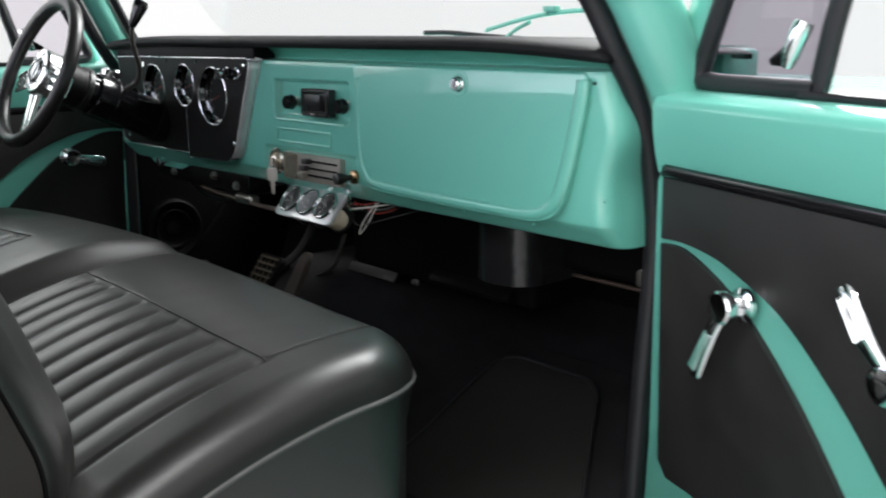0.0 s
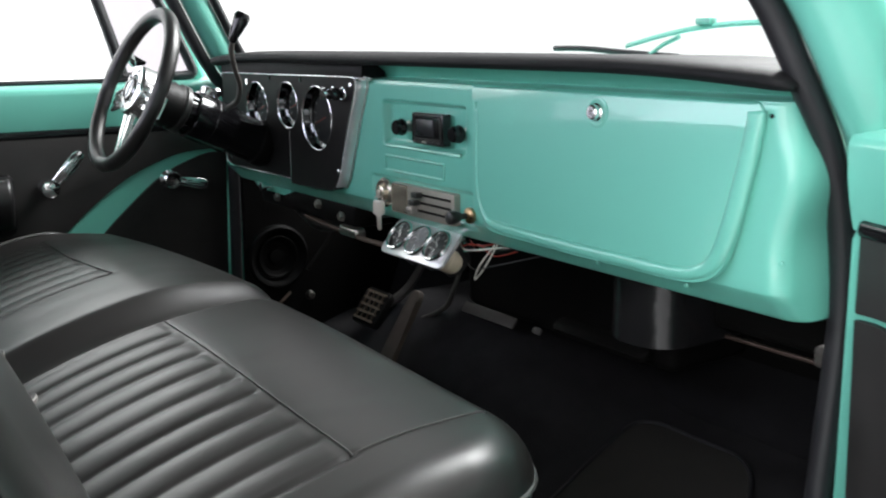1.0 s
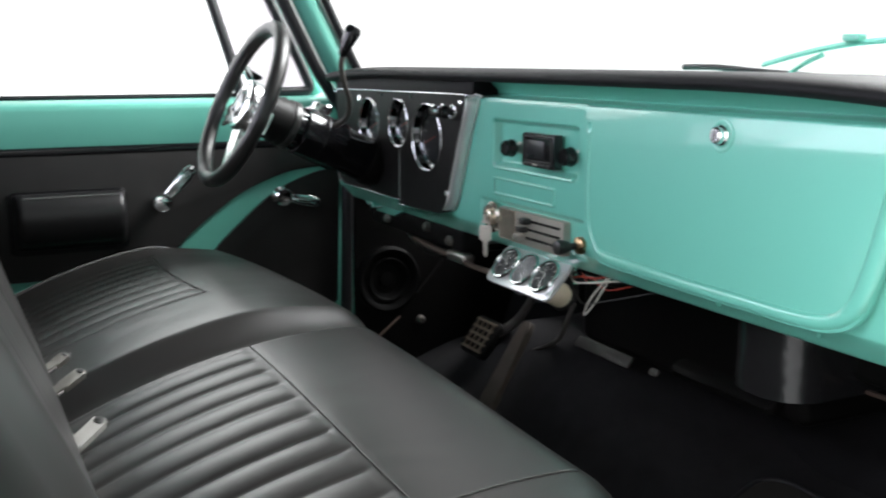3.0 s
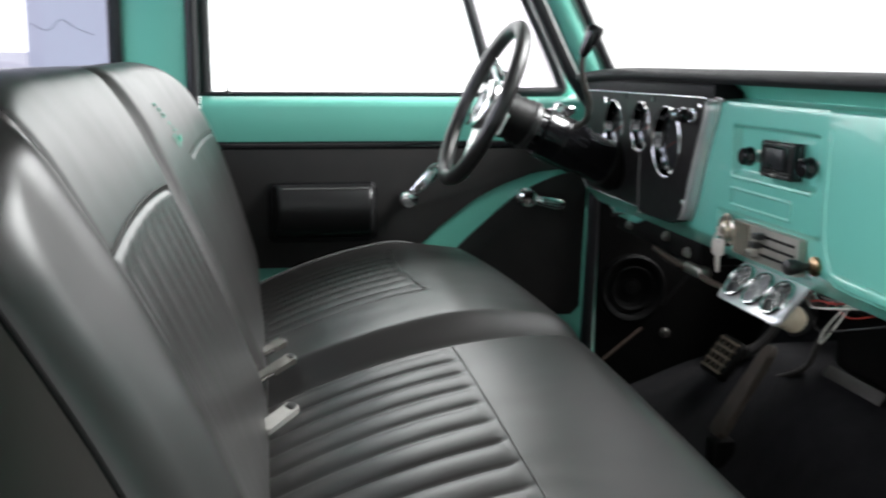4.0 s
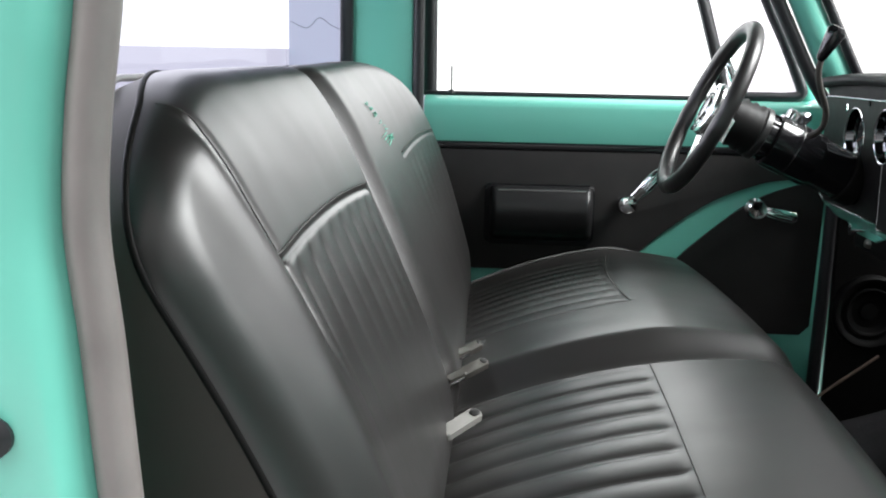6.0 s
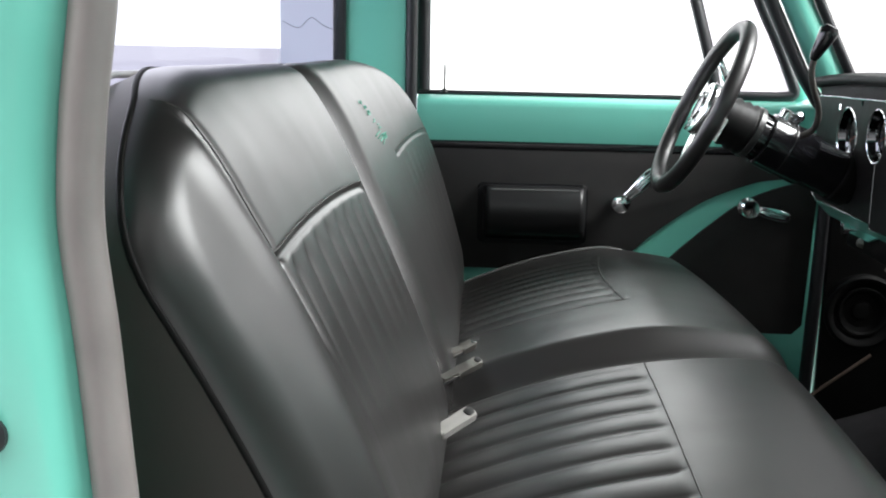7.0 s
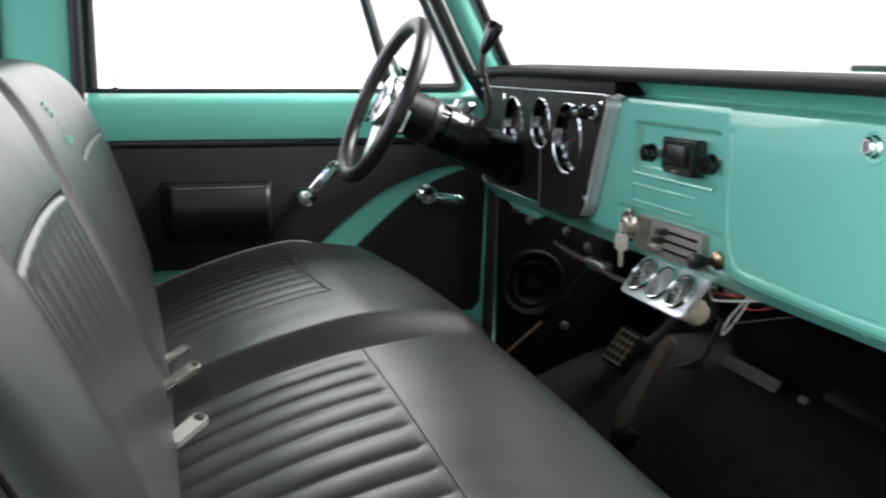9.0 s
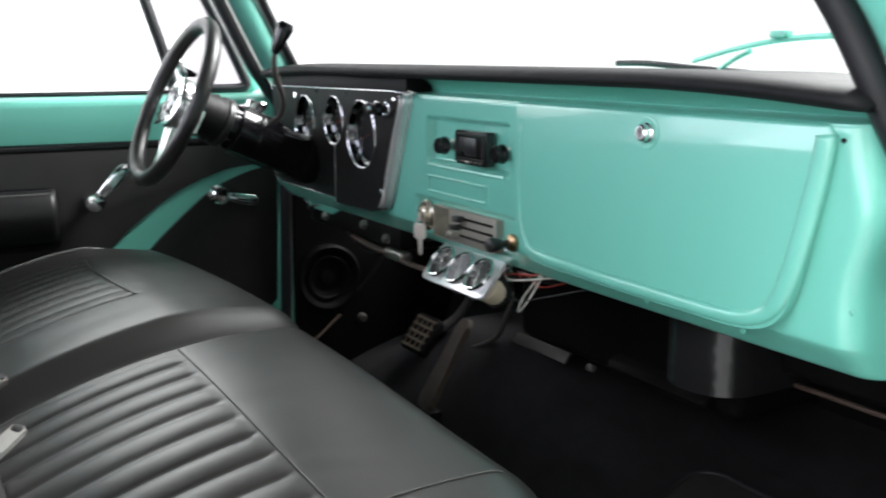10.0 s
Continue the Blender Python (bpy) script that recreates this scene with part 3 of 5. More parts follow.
dash_ys = spaced(Y0, 0.0, 10) + spaced(0.004, 0.06, 22) + spaced(0.07, 0.545, 20) + spaced(0.553, 0.867, 106) + spaced(0.89, 1.48, 26) + spaced(1.50, Y1, 10)
prof = smoothline([(0.50, 0, 0.779), (0.36, 0, 0.783), (XD + 0.024, 0, 0.782), (XD + 0.025, 0, 0.779), (XD + 0.047, 0, 0.7595), (XD + 0.044, 0, 0.7555), (XD + 0.006, 0, 0.7535), (XD + 0.001, 0, 0.7505), (XD, 0, 0.746), *((XD, 0, 0.740 - 0.0108 * q) for q in range(16)), (XD + 0.0005, 0, 0.552), (XD + 0.004, 0, 0.5435), (XD + 0.020, 0, 0.528), (XD + 0.033, 0, 0.5155), (XD + 0.042, 0, 0.513), (XD + 0.050, 0, 0.519)], 5)
part("dash_shell", sheet(lambda y, k: wrapped(y, prof[k].x + pocket(y, prof[k].z), prof[k].z), dash_ys, list(range(len(prof)))), PAINT, dash, sharp=60)
pad = smoothline([(0.62, 0, 0.772), (0.60, 0, 0.790), (0.45, 0, 0.7955), (0.34, 0, 0.798), (0.300, 0, 0.7975), (0.283, 0, 0.794), (0.2765, 0, 0.7875), (0.279, 0, 0.7805), (0.290, 0, 0.777), (0.34, 0, 0.777)], 5)
pad_ys = [0.004 + 0.03 * (1 - math.cos(radians(15 * q))) for q in range(7)] + spaced(0.05, 1.48, 60) + spaced(1.50, Y1, 10)


def pad_point(y, k):
    """The padded top droops a little to both ends and closes with a round end at the door."""
    d, e = max(0.0, (y - 1.50) / 0.05), min(1.0, max(0.0, (y - 0.004) / 0.03))
    f = math.sqrt(max(0.0, 1 - (1 - e) ** 2))
    z = 0.778 + (pad[k].z - 0.778) * (0.3 + 0.7 * f) - 0.014 * max(0.0, (abs(y - MID) - 0.45) / 0.32) ** 2
    return (min(0.62, pad[k].x + 0.044 * d ** 1.7 + 0.02 * (1 - f)), y, z)


part("dash_pad", sheet(pad_point, pad_ys, list(range(len(pad)))), PAD, dash, "black padded vinyl dash top", sharp=60)

# glovebox door: a flat panel with a rolled bead round its edge, and its lock
glove = thing_part("glovebox_door", dash)
out = curve2([(-0.560, 0.752), (-0.557, 0.70), (-0.554, 0.643), (-0.547, 0.592), (-0.531, 0.561), (-0.505, 0.548), (-0.41, 0.5445), (-0.30, 0.543), (-0.232, 0.543), (-0.150, 0.543), (-0.108, 0.549), (-0.083, 0.566),
              (-0.069, 0.600), (-0.054, 0.664), (-0.044, 0.715), (-0.042, 0.742), (-0.052, 0.752)], 4)
GLOVE = FACE @ pose(0, 0.63, 0.001, -2.8) @ Matrix.Translation((0, -0.63, 0))   # the lid leans back a little
part("panel", prism(out, GLOVE, 0.008, 0.004, 3), PAINT, glove, "teal green glovebox door")


def inset(q, d):
    """The outline drawn in towards the middle of the panel."""
    return [(u + d * (-0.31 - u) / abs(-0.31 - u + 1e-9) * min(1.0, abs(-0.31 - u) / 0.16), v + d * smoothstep(0.64, 0.56, v)) for u, v in q]


mid = [q for q in inset(out, 0.009)[2:-4]]
wide = [0.0035 + 0.0045 * smoothstep(-0.545, -0.48, u) + 0.0035 * smoothstep(-0.115, -0.07, u) for u, v in mid]
part("bead", tube([GLOVE @ Vector((u, v, 0.0076)) for u, v in mid], wide, 14, flat=0.62, up=(0, 1, 0)), PAINT, glove, "rolled bead of the glovebox door", sharp=180)
lk = GLOVE @ pose(-0.2935, 0.728, 0.0078)
part("lock", lathe([(0.0115, 0), (0.0115, 0.003), (0.0095, 0.005), (0.0095, 0.010), (0.0075, 0.012), (0, 0.012)], lk, 24), ALU, glove, "chrome push-button lock")
part("lock_dish", ring(0.019, 0.006, 0.002, lk), PAINT, glove)
part("lock_slot", box(-0.001, 0.001, -0.005, 0.005, 0.0118, 0.0126), GLOSS, glove).matrix_world = lk
part("bumper", lathe([(0.0026, -0.004), (0.0026, 0.001), (0.0018, 0.002), (0, 0.002)], FACE @ pose(-0.034, 0.738, 0.0), 12), GLOSS, dash, "small black rubber bumper")
for y, z in ((0.012, 0.585), (0.30, 0.5335), (0.15, 0.5335)):
    part("dimple", lathe([(0.003, -0.001), (0.003, 0.0008), (0.002, 0.0014), (0, 0.0014)], FACE @ pose(-y, z, 0.0 if y < 0.1 else -0.009), 12), PAINT, dash)

# recessed radio surround, radio and knobs
radio = thing("car_radio", "black shaft-style car radio in the teal dashboard", "radio")


def frame_ring(u0, u1, v0, v1, r, width, m, depth, bevel=0.002):
    """A raised rectangular rim."""
    outer, inner = rounded(u0, u1, v0, v1, r), rounded(u0 + width, u1 - width, v0 + width, v1 - width, max(0.001, r - width))
    bm = bmesh.new()
    n = len(outer)
    rows = []
    for pts, h in ((outer, 0), (outer, depth * 0.6), ([(a * 0.7 + b * 0.3, c * 0.7 + d2 * 0.3) for (a, c), (b, d2) in zip(outer, inner)], depth),
                   ([(a * 0.3 + b * 0.7, c * 0.3 + d2 * 0.7) for (a, c), (b, d2) in zip(outer, inner)], depth), (inner, depth * 0.6), (inner, 0)):
        rows.append([bm.verts.new(m @ Vector((u, v, h))) for u, v in pts])
    for a, b in zip(rows, rows[1:]):
        for k in range(n):
            bm.faces.new((a[k], a[(k + 1) % n], b[(k + 1) % n], b[k]))
    return bm


part("radio_lip", tube([FACE @ Vector((-y, 0.6465, -0.0005)) for y in spaced(0.592, 0.807, 12)], 0.0042, 8, flat=0.7), PAINT, dash, "rounded lower lip of the radio recess", sharp=80)
RADIO = FACE @ Matrix.Translation((0, 0, -0.010))
part("body", prism(rounded(-0.722, -0.634, 0.657, 0.706, 0.003), RADIO, 0.014, 0.003), GLOSS, radio, "black radio face")
part("display_frame", frame_ring(-0.716, -0.640, 0.664, 0.702, 0.003, 0.0025, RADIO @ Matrix.Translation((0, 0, 0.014)), 0.002), PLASTIC, radio)
part("display", prism(rounded(-0.708, -0.660, 0.670, 0.696, 0.002), RADIO @ Matrix.Translation((0, 0, 0.014)), 0.002, 0.001), DIAL, radio)
for i in range(6):
    part("button", prism(rounded(-0.716 + 0.0128 * i, -0.706 + 0.0128 * i, 0.6585, 0.6625, 0.001, 2), RADIO @ Matrix.Translation((0, 0, 0.014)), 0.003, 0.0008), DULL if i == 2 else PLASTIC, radio)
for y in (0.750, 0.590):
    k = RADIO @ pose(-y, 0.680, 0)
    kn = part("knob", lathe([(0.006, 0.011), (0.0120, 0.012), (0.0138, 0.015), (0.0138, 0.018), (0.0125, 0.020), (0.0120, 0.028), (0.010, 0.030), (0, 0.030)], k, 24), GLOSS, radio)
    part("shaft", lathe([(0.009, 0.0), (0.009, 0.003), (0.0062, 0.004), (0.0062, 0.012), (0, 0.012)], k, 16), DULL, kn, "dull steel shaft and nut")

# blank embossed plate, heater control, ignition, vent pull
part("ashtray_front", frame_ring(-0.812, -0.636, 0.603, 0.631, 0.004, 0.004, FACE, 0.003), PAINT, dash, sharp=80)
heater = thing("heater_control", "brushed grey heater control panel with sliding levers", "heater control")
part("face", prism(rounded(-0.787, -0.603, 0.538, 0.587, 0.003), FACE @ Matrix.Translation((0, 0, -0.006)), 0.012, 0.002), HEATER, heater, "worn brushed grey plate")
part("cream_label", prism(rounded(-0.785, -0.737, 0.540, 0.585, 0.002), FACE @ Matrix.Translation((0, 0, 0.006)), 0.001), NICKEL, heater, "worn nickel end plate")
for i, v in enumerate((0.550, 0.563, 0.576)):
    part("slot", prism(rounded(-0.705, -0.612, v - 0.002, v + 0.002, 0.0015, 3), FACE @ Matrix.Translation((0, 0, 0.006)), 0.0008), GLOSS, heater)
    part("lever", prism(rounded(-0.724 + 0.008 * i, -0.706 + 0.008 * i, v - 0.0045, v + 0.0045, 0.002, 3), FACE @ Matrix.Translation((0, 0, 0.007)), 0.012, 0.002), DULL if i == 0 else PLASTIC, heater)
ign = FACE @ pose(-0.815, 0.566, 0)
ig = thing("ignition_switch", "chrome ignition switch with a key hanging from it", "ignition")
part("bezel", lathe([(0.025, 0), (0.025, 0.003), (0.021, 0.007), (0.013, 0.005), (0.012, 0.011), (0.008, 0.013), (0, 0.013)], ign, 28), NICKEL, ig)
key = ign @ pose(0.006, 0, 0.017, 0, 30)
part("key", prism([(-0.002, 0.006), (0.002, 0.006), (0.002, -0.008), (-0.002, -0.008)], key, 0.004), KEY, ig, "key blade in the lock")
part("spare_key", prism([(-0.009, -0.012), (0.009, -0.012), (0.011, -0.016), (0.011, -0.034), (0.004, -0.038), (0.004, -0.060), (0.001, -0.063), (-0.003, -0.060), (-0.003, -0.038), (-0.011, -0.034), (-0.011, -0.016)], key, 0.002, 0.0006), KEY, ig, "worn nickel car key")
part("key_ring", ring(0.008, 0.002, 0.0016, key @ Matrix.Translation((0, -0.010, 0.001)), 20), DULL, ig)
vk = FACE @ pose(-0.568, 0.560, 0)
vt = thing("vent_pull", "black vent pull knob on a brass stem", "knob")
part("stem", lathe([(0.0125, 0), (0.0125, 0.005), (0.009, 0.008), (0.0045, 0.009), (0.0045, 0.012), (0, 0.012)], vk, 16), BRASS, vt)
part("knob", lathe([(0.0045, 0.010), (0.005, 0.018), (0.0075, 0.022), (0.0100, 0.030), (0.0105, 0.037), (0.0095, 0.041), (0.006, 0.043), (0, 0.043)], vk, 18), PLASTIC, vt)

# instrument cluster: a shallow black box with a chrome side and three deep gauge wells
clus = thing("instrument_cluster", "black instrument panel with chrome side trim and deep round gauges", "instrument panel")
CW = 0.020
PLATE = curve2([(-1.455, 0.744), (-1.445, 0.7515), (-1.20, 0.7535), (-0.885, 0.756), (-0.873, 0.750)], 2) + curve2([(-0.873, 0.742), (-0.887, 0.708), (-0.902, 0.675), (-0.934, 0.594), (-0.943, 0.574), (-0.958, 0.559), (-0.985, 0.551), (-1.132, 0.5475)], 4) + [(-1.134, 0.556), (-1.42, 0.556), (-1.448, 0.565), (-1.455, 0.585)]
GAUGES = ((1.278, 0.688, 0.049), (1.137, 0.697, 0.0435), (1.018, 0.679, 0.058))


def walls(points, m, depth):
    """The side walls of an extruded outline, with no ends."""
    bm = bmesh.new()
    low = [bm.verts.new(m @ Vector((u, v, 0))) for u, v in points]
    top = [bm.verts.new(m @ Vector((u, v, depth))) for u, v in points]
    for i in range(len(points)):
        j = (i + 1) % len(points)
        bm.faces.new((low[i], low[j], top[j], top[i]))
    return bm


def holed(points, holes, m):
    """A flat plate with round holes."""
    bm = bmesh.new()
    edges = []
    for ringpts in [points] + [[(cu + r * math.cos(6.2832 * k / 40), cv + r * math.sin(6.2832 * k / 40)) for k in range(40)] for cu, cv, r in holes]:
        vs = [bm.verts.new(m @ Vector((u, v, 0))) for u, v in ringpts]
        edges += [bm.edges.new((vs[i], vs[(i + 1) % len(vs)])) for i in range(len(vs))]
    bmesh.ops.triangle_fill(bm, edges=edges, use_beauty=True)
    return bm


part("top_filler", box(XD - 0.004, XD + 0.045, 0.880, 1.50, 0.748, 0.779, 0.003), PAD, clus, "black filler under the padded top")
part("housing", walls(PLATE, FACE, CW), GLOSS, clus, "gloss black housing side")
part("plate", holed(PLATE, [(-y, z, r) for y, z, r in GAUGES], FACE @ Matrix.Translation((0, 0, CW))), CARBON, clus, "satin black gauge plate", smooth=False)
edge_line = [FACE @ Vector((u, v, CW)) for u, v in PLATE if v > 0.60]
part("chrome_edge", tube(edge_line, 0.0019, 8), CHROME, clus, "thin chrome edge", sharp=180)
low_line = [FACE @ Vector((u, v, CW)) for u, v in PLATE if v < 0.60]
part("lower_edge", tube(low_line, 0.0012, 8), SMOKE, clus, sharp=180)
part("seam", tube([FACE @ Vector((-1.134, v, CW)) for v in spaced(0.556, 0.655, 5)], 0.0012, 6), SMOKE, clus)
side = [(u + 0.0015, v) for u, v in PLATE if u > -0.960 and 0.558 < v < 0.757]
part("chrome_side", sheet(lambda k, w: FACE @ Vector((side[k][0] + 0.007 * math.sin(0.5 * math.pi * w), side[k][1], 0.0005 + CW * math.cos(0.5 * math.pi * w))), list(range(len(side))), spaced(0.0, 1.0, 7)), SATIN, clus, "broad bright chrome side trim", sharp=180)
part("side_base", tube([FACE @ Vector((u + 0.007, v, 0.001)) for u, v in side], 0.0022, 8), BRUSHED, clus, "half-round chrome trim", sharp=180)
for y, z, r in GAUGES:
    g = FACE @ pose(-y, z, CW)
    ga = thing_part("gauge", clus)
    part("bezel", ring(r + 0.0012, 0.0028, 0.0022, g, 48), CHROME, ga, "thin chrome ring")
    part("well", lathe([(r, 0), (r - 0.001, -0.004), (r - 0.003, -0.009), (r - 0.004, -0.0125), (r - 0.007, -0.0145), (r - 0.010, -0.0165), (r - 0.013, -0.0170)], g, 48), WELLSHADE, ga, "deep chrome well with its shade in the dark tone")
    part("dial", lathe([(r - 0.0125, -0.0172), (0, -0.0172)], g, 36), DIAL, ga)
    for k in range(11):
        a = radians(-40 + 26 * k)
        ca, sa, c0, c1 = math.cos(a), math.sin(a), r - 0.021, r - 0.0145
        part("tick", prism([(ca * c0 - 0.0006 * sa, sa * c0 + 0.0006 * ca), (ca * c1 - 0.0006 * sa, sa * c1 + 0.0006 * ca),
                            (ca * c1 + 0.0006 * sa, sa * c1 - 0.0006 * ca), (ca * c0 + 0.0006 * sa, sa * c0 - 0.0006 * ca)], g @ Matrix.Translation((0, 0, -0.0172)), 0.0008), DIALWHITE, ga, smooth=False)
    part("needle", prism([(-0.004, 0.001), (-0.004, -0.001), (r - 0.020, -0.0004), (r - 0.020, 0.0004)], g @ pose(0, 0, -0.015, 0, 0, 200), 0.001), WIRE_RED, ga)
    part("lens", lathe([(r - 0.011, -0.013), (r * 0.5, -0.0125), (0, -0.012)], g, 30), LENS, ga).visible_shadow = False
for y, z in ((0.950, 0.727), (0.916, 0.727)):
    g = FACE @ pose(-y, z, CW)
    sw = thing_part("switch_knob", clus)
    part("stem", ring(0.0125, 0.005, 0.004, g, 20), CHROME, sw)
    part("cap", lathe([(0.006, 0), (0.006, 0.010), (0.0105, 0.012), (0.011, 0.020), (0.008, 0.024), (0, 0.024)], g, 20), CHROME if y > 0.93 else GLOSS, sw, "chrome switch knob" if y > 0.93 else "black switch knob")
for y, z in ((0.9405, 0.590), (0.89, 0.742), (1.325, 0.737), (1.325, 0.732), (1.42, 0.575)):
    part("screw", lathe([(0.005, 0.0), (0.005, 0.002), (0.003, 0.003), (0, 0.003)], FACE @ pose(-y, z, CW), 12), CHROME, clus)
for y in (1.215, 1.08):
    part("clip", box(-0.0025, 0.0025, -0.005, 0.005, 0, 0.002), GLOSS, clus).matrix_world = FACE @ pose(-y, 0.748, CW)

# three-gauge pod hung under the dash
tri = thing("triple_gauge_pod", "chrome under-dash pod with three round gauges", "gauge pod")
TM = facing((0.318, 0.728, 0.490), (-0.75, 0.0, 0.66))
part("panel", prism(rounded(-0.092, 0.092, -0.036, 0.036, 0.012), TM, 0.006, 0.002), SATIN, tri, "polished chrome plate")
part("flange", box(-0.085, 0.085, 0.030, 0.036, -0.05, 0.0), CHROME, tri).matrix_world = TM
for u in (-0.056, 0.0, 0.056):
    g = TM @ pose(u, -0.001, 0.006)
    ga = thing_part("gauge", tri)
    part("bezel", lathe([(0.0285, 0), (0.0285, 0.005), (0.0274, 0.0074), (0.0256, 0.0078), (0.0240, 0.0060), (0.0236, 0.0005)], g, 32), CHROME, ga, "bright chrome bezel")
    part("dial", lathe([(0.0242, 0.001), (0, 0.001)], g, 24), GREYDIAL if u == 0 else DIAL, ga)
    part("needle", prism([(-0.003, 0.001), (-0.003, -0.001), (0.017, -0.0004), (0.017, 0.0004)], g @ pose(0, 0, 0.004, 0, 0, 130), 0.001), DIALWHITE, ga)
    for k in range(7):
        a = radians(-20 + 36 * k)
        part("tick", prism([(math.cos(a) * 0.015, math.sin(a) * 0.015 - 0.001), (math.cos(a) * 0.021, math.sin(a) * 0.021 - 0.001), (math.cos(a) * 0.021, math.sin(a) * 0.021 + 0.001), (math.cos(a) * 0.015, math.sin(a) * 0.015 + 0.001)], g @ Matrix.Translation((0, 0, 0.001)), 0.0008), DIALWHITE, ga, smooth=False)
    part("lens", lathe([(0.022, 0.004), (0.01, 0.0052), (0, 0.0055)], g, 24), LENS, ga).visible_shadow = False
    part("can", lathe([(0.025, 0), (0.025, -0.05), (0, -0.05)], g, 20), PLASTIC, ga)

# ---- bench seat ----
seat = thing("bench_seat", "black vinyl pleated split bench seat with grey stitching", "seat")
XF, XS = 0.063, -0.43        # front edge and rear end of the cushion
SY0, SY1, SPLIT = 0.042, 1.515, 0.692
CR, CF = 0.125, 0.055        # corner radii of the cushion, passenger and driver end
PX = -0.134                  # front end of the pleats


def pleats(y, y0, y1, n):
    """Rounded ridges across y with tight valleys."""
    t = (y - y0) / (y1 - y0) * n
    return (abs(math.sin(math.pi * t)) ** 0.4 - 1.0) * smoothstep(0.0, 0.3, min(t, n - t))


def groove(d, w):
    return math.exp(-(d / w) ** 2)


PANELS = ((0.154, 0.681), (0.925, 1.385))   # pleated panels, from y to y


def pleat_end(y):
    """Front end of the pleats; a shallow arc on the driver's side."""
    if y < SPLIT:
        return PX - 0.004
    t = (y - 0.925) / 0.46
    return PX - 0.002 - 0.055 * t * (1 - t) + 0.008 * t


def cushion_z(x, y):
    t = x + 0.13
    if t < 0.107:
        z = 0.441 + 0.16 * t - (0.75 if t > 0 else 0.6) * t * t
    else:
        z = 0.4496 - 0.5 * (t - 0.107) ** 2
    if y < SPLIT:
        z += 0.004 - 0.012 * smoothstep(0.60, 0.10, y)
    else:
        t = (y - SPLIT) / (SY1 - SPLIT)
        z += 0.032 * smoothstep(0.010, 0.085, t) * (1 - 0.5 * smoothstep(-0.14, 0.06, x)) - 0.040 * t * t - 0.003
    for a, b in PANELS:
        if a < y < b:
            e = pleat_end(y)
            if x < e:
                z += (0.0052 if a < 0.5 else 0.0030) * pleats(y, a, b, 10 if a < 0.5 else 9) * smoothstep(e, e - 0.010, x)
            z -= 0.0020 * groove(x - e, 0.003)
        if x < PX:
            z -= 0.004 * groove(y - a, 0.004)
    z -= 0.006 * groove(y - SPLIT, 0.006)
    R = 0.055
    d = min(XF - x, y - SY0)
    far = 0.016 + (R - 0.016) * smoothstep(-0.12, XF - CF, x)
    df = max(0.0, min(far, SY1 - y))
    for q, yc, s in ((CR, SY0 + CR, -1), (CF, SY1 - CF, 1)):
        if x > XF - q and (y - yc) * s > 0:
            d = q - math.hypot(x - XF + q, y - yc)
            df = far
    d = max(0.0, min(R, d))
    return z - R + math.sqrt(max(0, R * R - (R - d) ** 2)) - far + math.sqrt(max(0, far * far - (far - df) ** 2))


def edged(a, b, n, lo, hi, R=0.055):
    """Values from a to b, crowded at the ends that roll over."""
    e = [R * (1 - math.cos(radians(90 * i / 9))) for i in range(9)]
    out = [a + q for q in e] if lo else []
    out += spaced(a + (R if lo else 0), b - (R if hi else 0), n)
    out += [b - q for q in reversed(e)] if hi else []
    return out


def cushion_point(x, y):
    for q, yc, s in ((CR, SY0 + CR, -1), (CF, SY1 - CF, 1)):
        cx = XF - q
        if x > cx and (y - yc) * s > 0:
            # pull the square corner onto the rounded outline
            px, py = (x - cx) / q, (y - yc) * s / q
            r = max(px, py)
            h = math.hypot(px, py)
            if h > 0:
                x, y = cx + q * px * r / h, yc + s * q * py * r / h
    return (x, y, cushion_z(x, y))


xs = edged(XS, XF, 75, False, True)
part("passenger_cushion", sheet(cushion_point, xs, edged(SY0, SPLIT, 150, True, False)), VINYL, seat, "black vinyl cushion with a pleated panel", sharp=180)
part("driver_cushion", sheet(cushion_point, xs, edged(SPLIT, SY1, 165, False, True)), VINYL, seat, "black vinyl cushion with a pleated panel", sharp=180)
outline = [(x, SY0) for x in spaced(XS, XF - CR - 0.01, 24)] + [(XF - CR + CR * math.sin(radians(a)), SY0 + CR - CR * math.cos(radians(a))) for a in range(0, 91, 10)]
outline += [(XF, y) for y in spaced(SY0 + 0.15, SY1 - 0.15, 24)]
outline += [(XF - CF + CF * math.cos(radians(a)), SY1 - CF + CF * math.sin(radians(a))) for a in range(0, 91, 10)] + [(x, SY1) for x in spaced(XF - CF - 0.01, XS, 24)]
rim = [(x, y, cushion_z(x, y) + 0.002) for x, y in outline]
part("skirt", sheet(lambda k, t: (rim[k][0] - (0.012 * math.sin(t * 3) + 0.03 * t) * (1 if rim[k][0] > XF - 0.05 else 0.2), rim[k][1], rim[k][2] + (0.13 - rim[k][2]) * t), list(range(len(rim))), spaced(0, 1, 10)), VINYL, seat, "black vinyl seat skirt", sharp=180)
welt = [(x, y, cushion_z(x, y) + 0.003) for x, y in ((x, min(y, SY1 - 0.012) if x < XF - CF else y) for x, y in outline)]
part("piping", tube(welt, 0.0030, 8), PIPING, seat, "grey-black welt piping", sharp=180)
part("base_frame", box(XS + 0.02, XF - 0.08, SY0 + 0.05, SY1 - 0.05, ZF, 0.15, 0.01), PLASTIC, seat)


def seam(points, parent, lift=0.0008, r=0.0009, name="stitching"):
    part(name, tube([(x, y, cushion_z(x, y) + lift) for x, y in points], r, 6), STITCH, parent, "grey stitched seam", sharp=180)


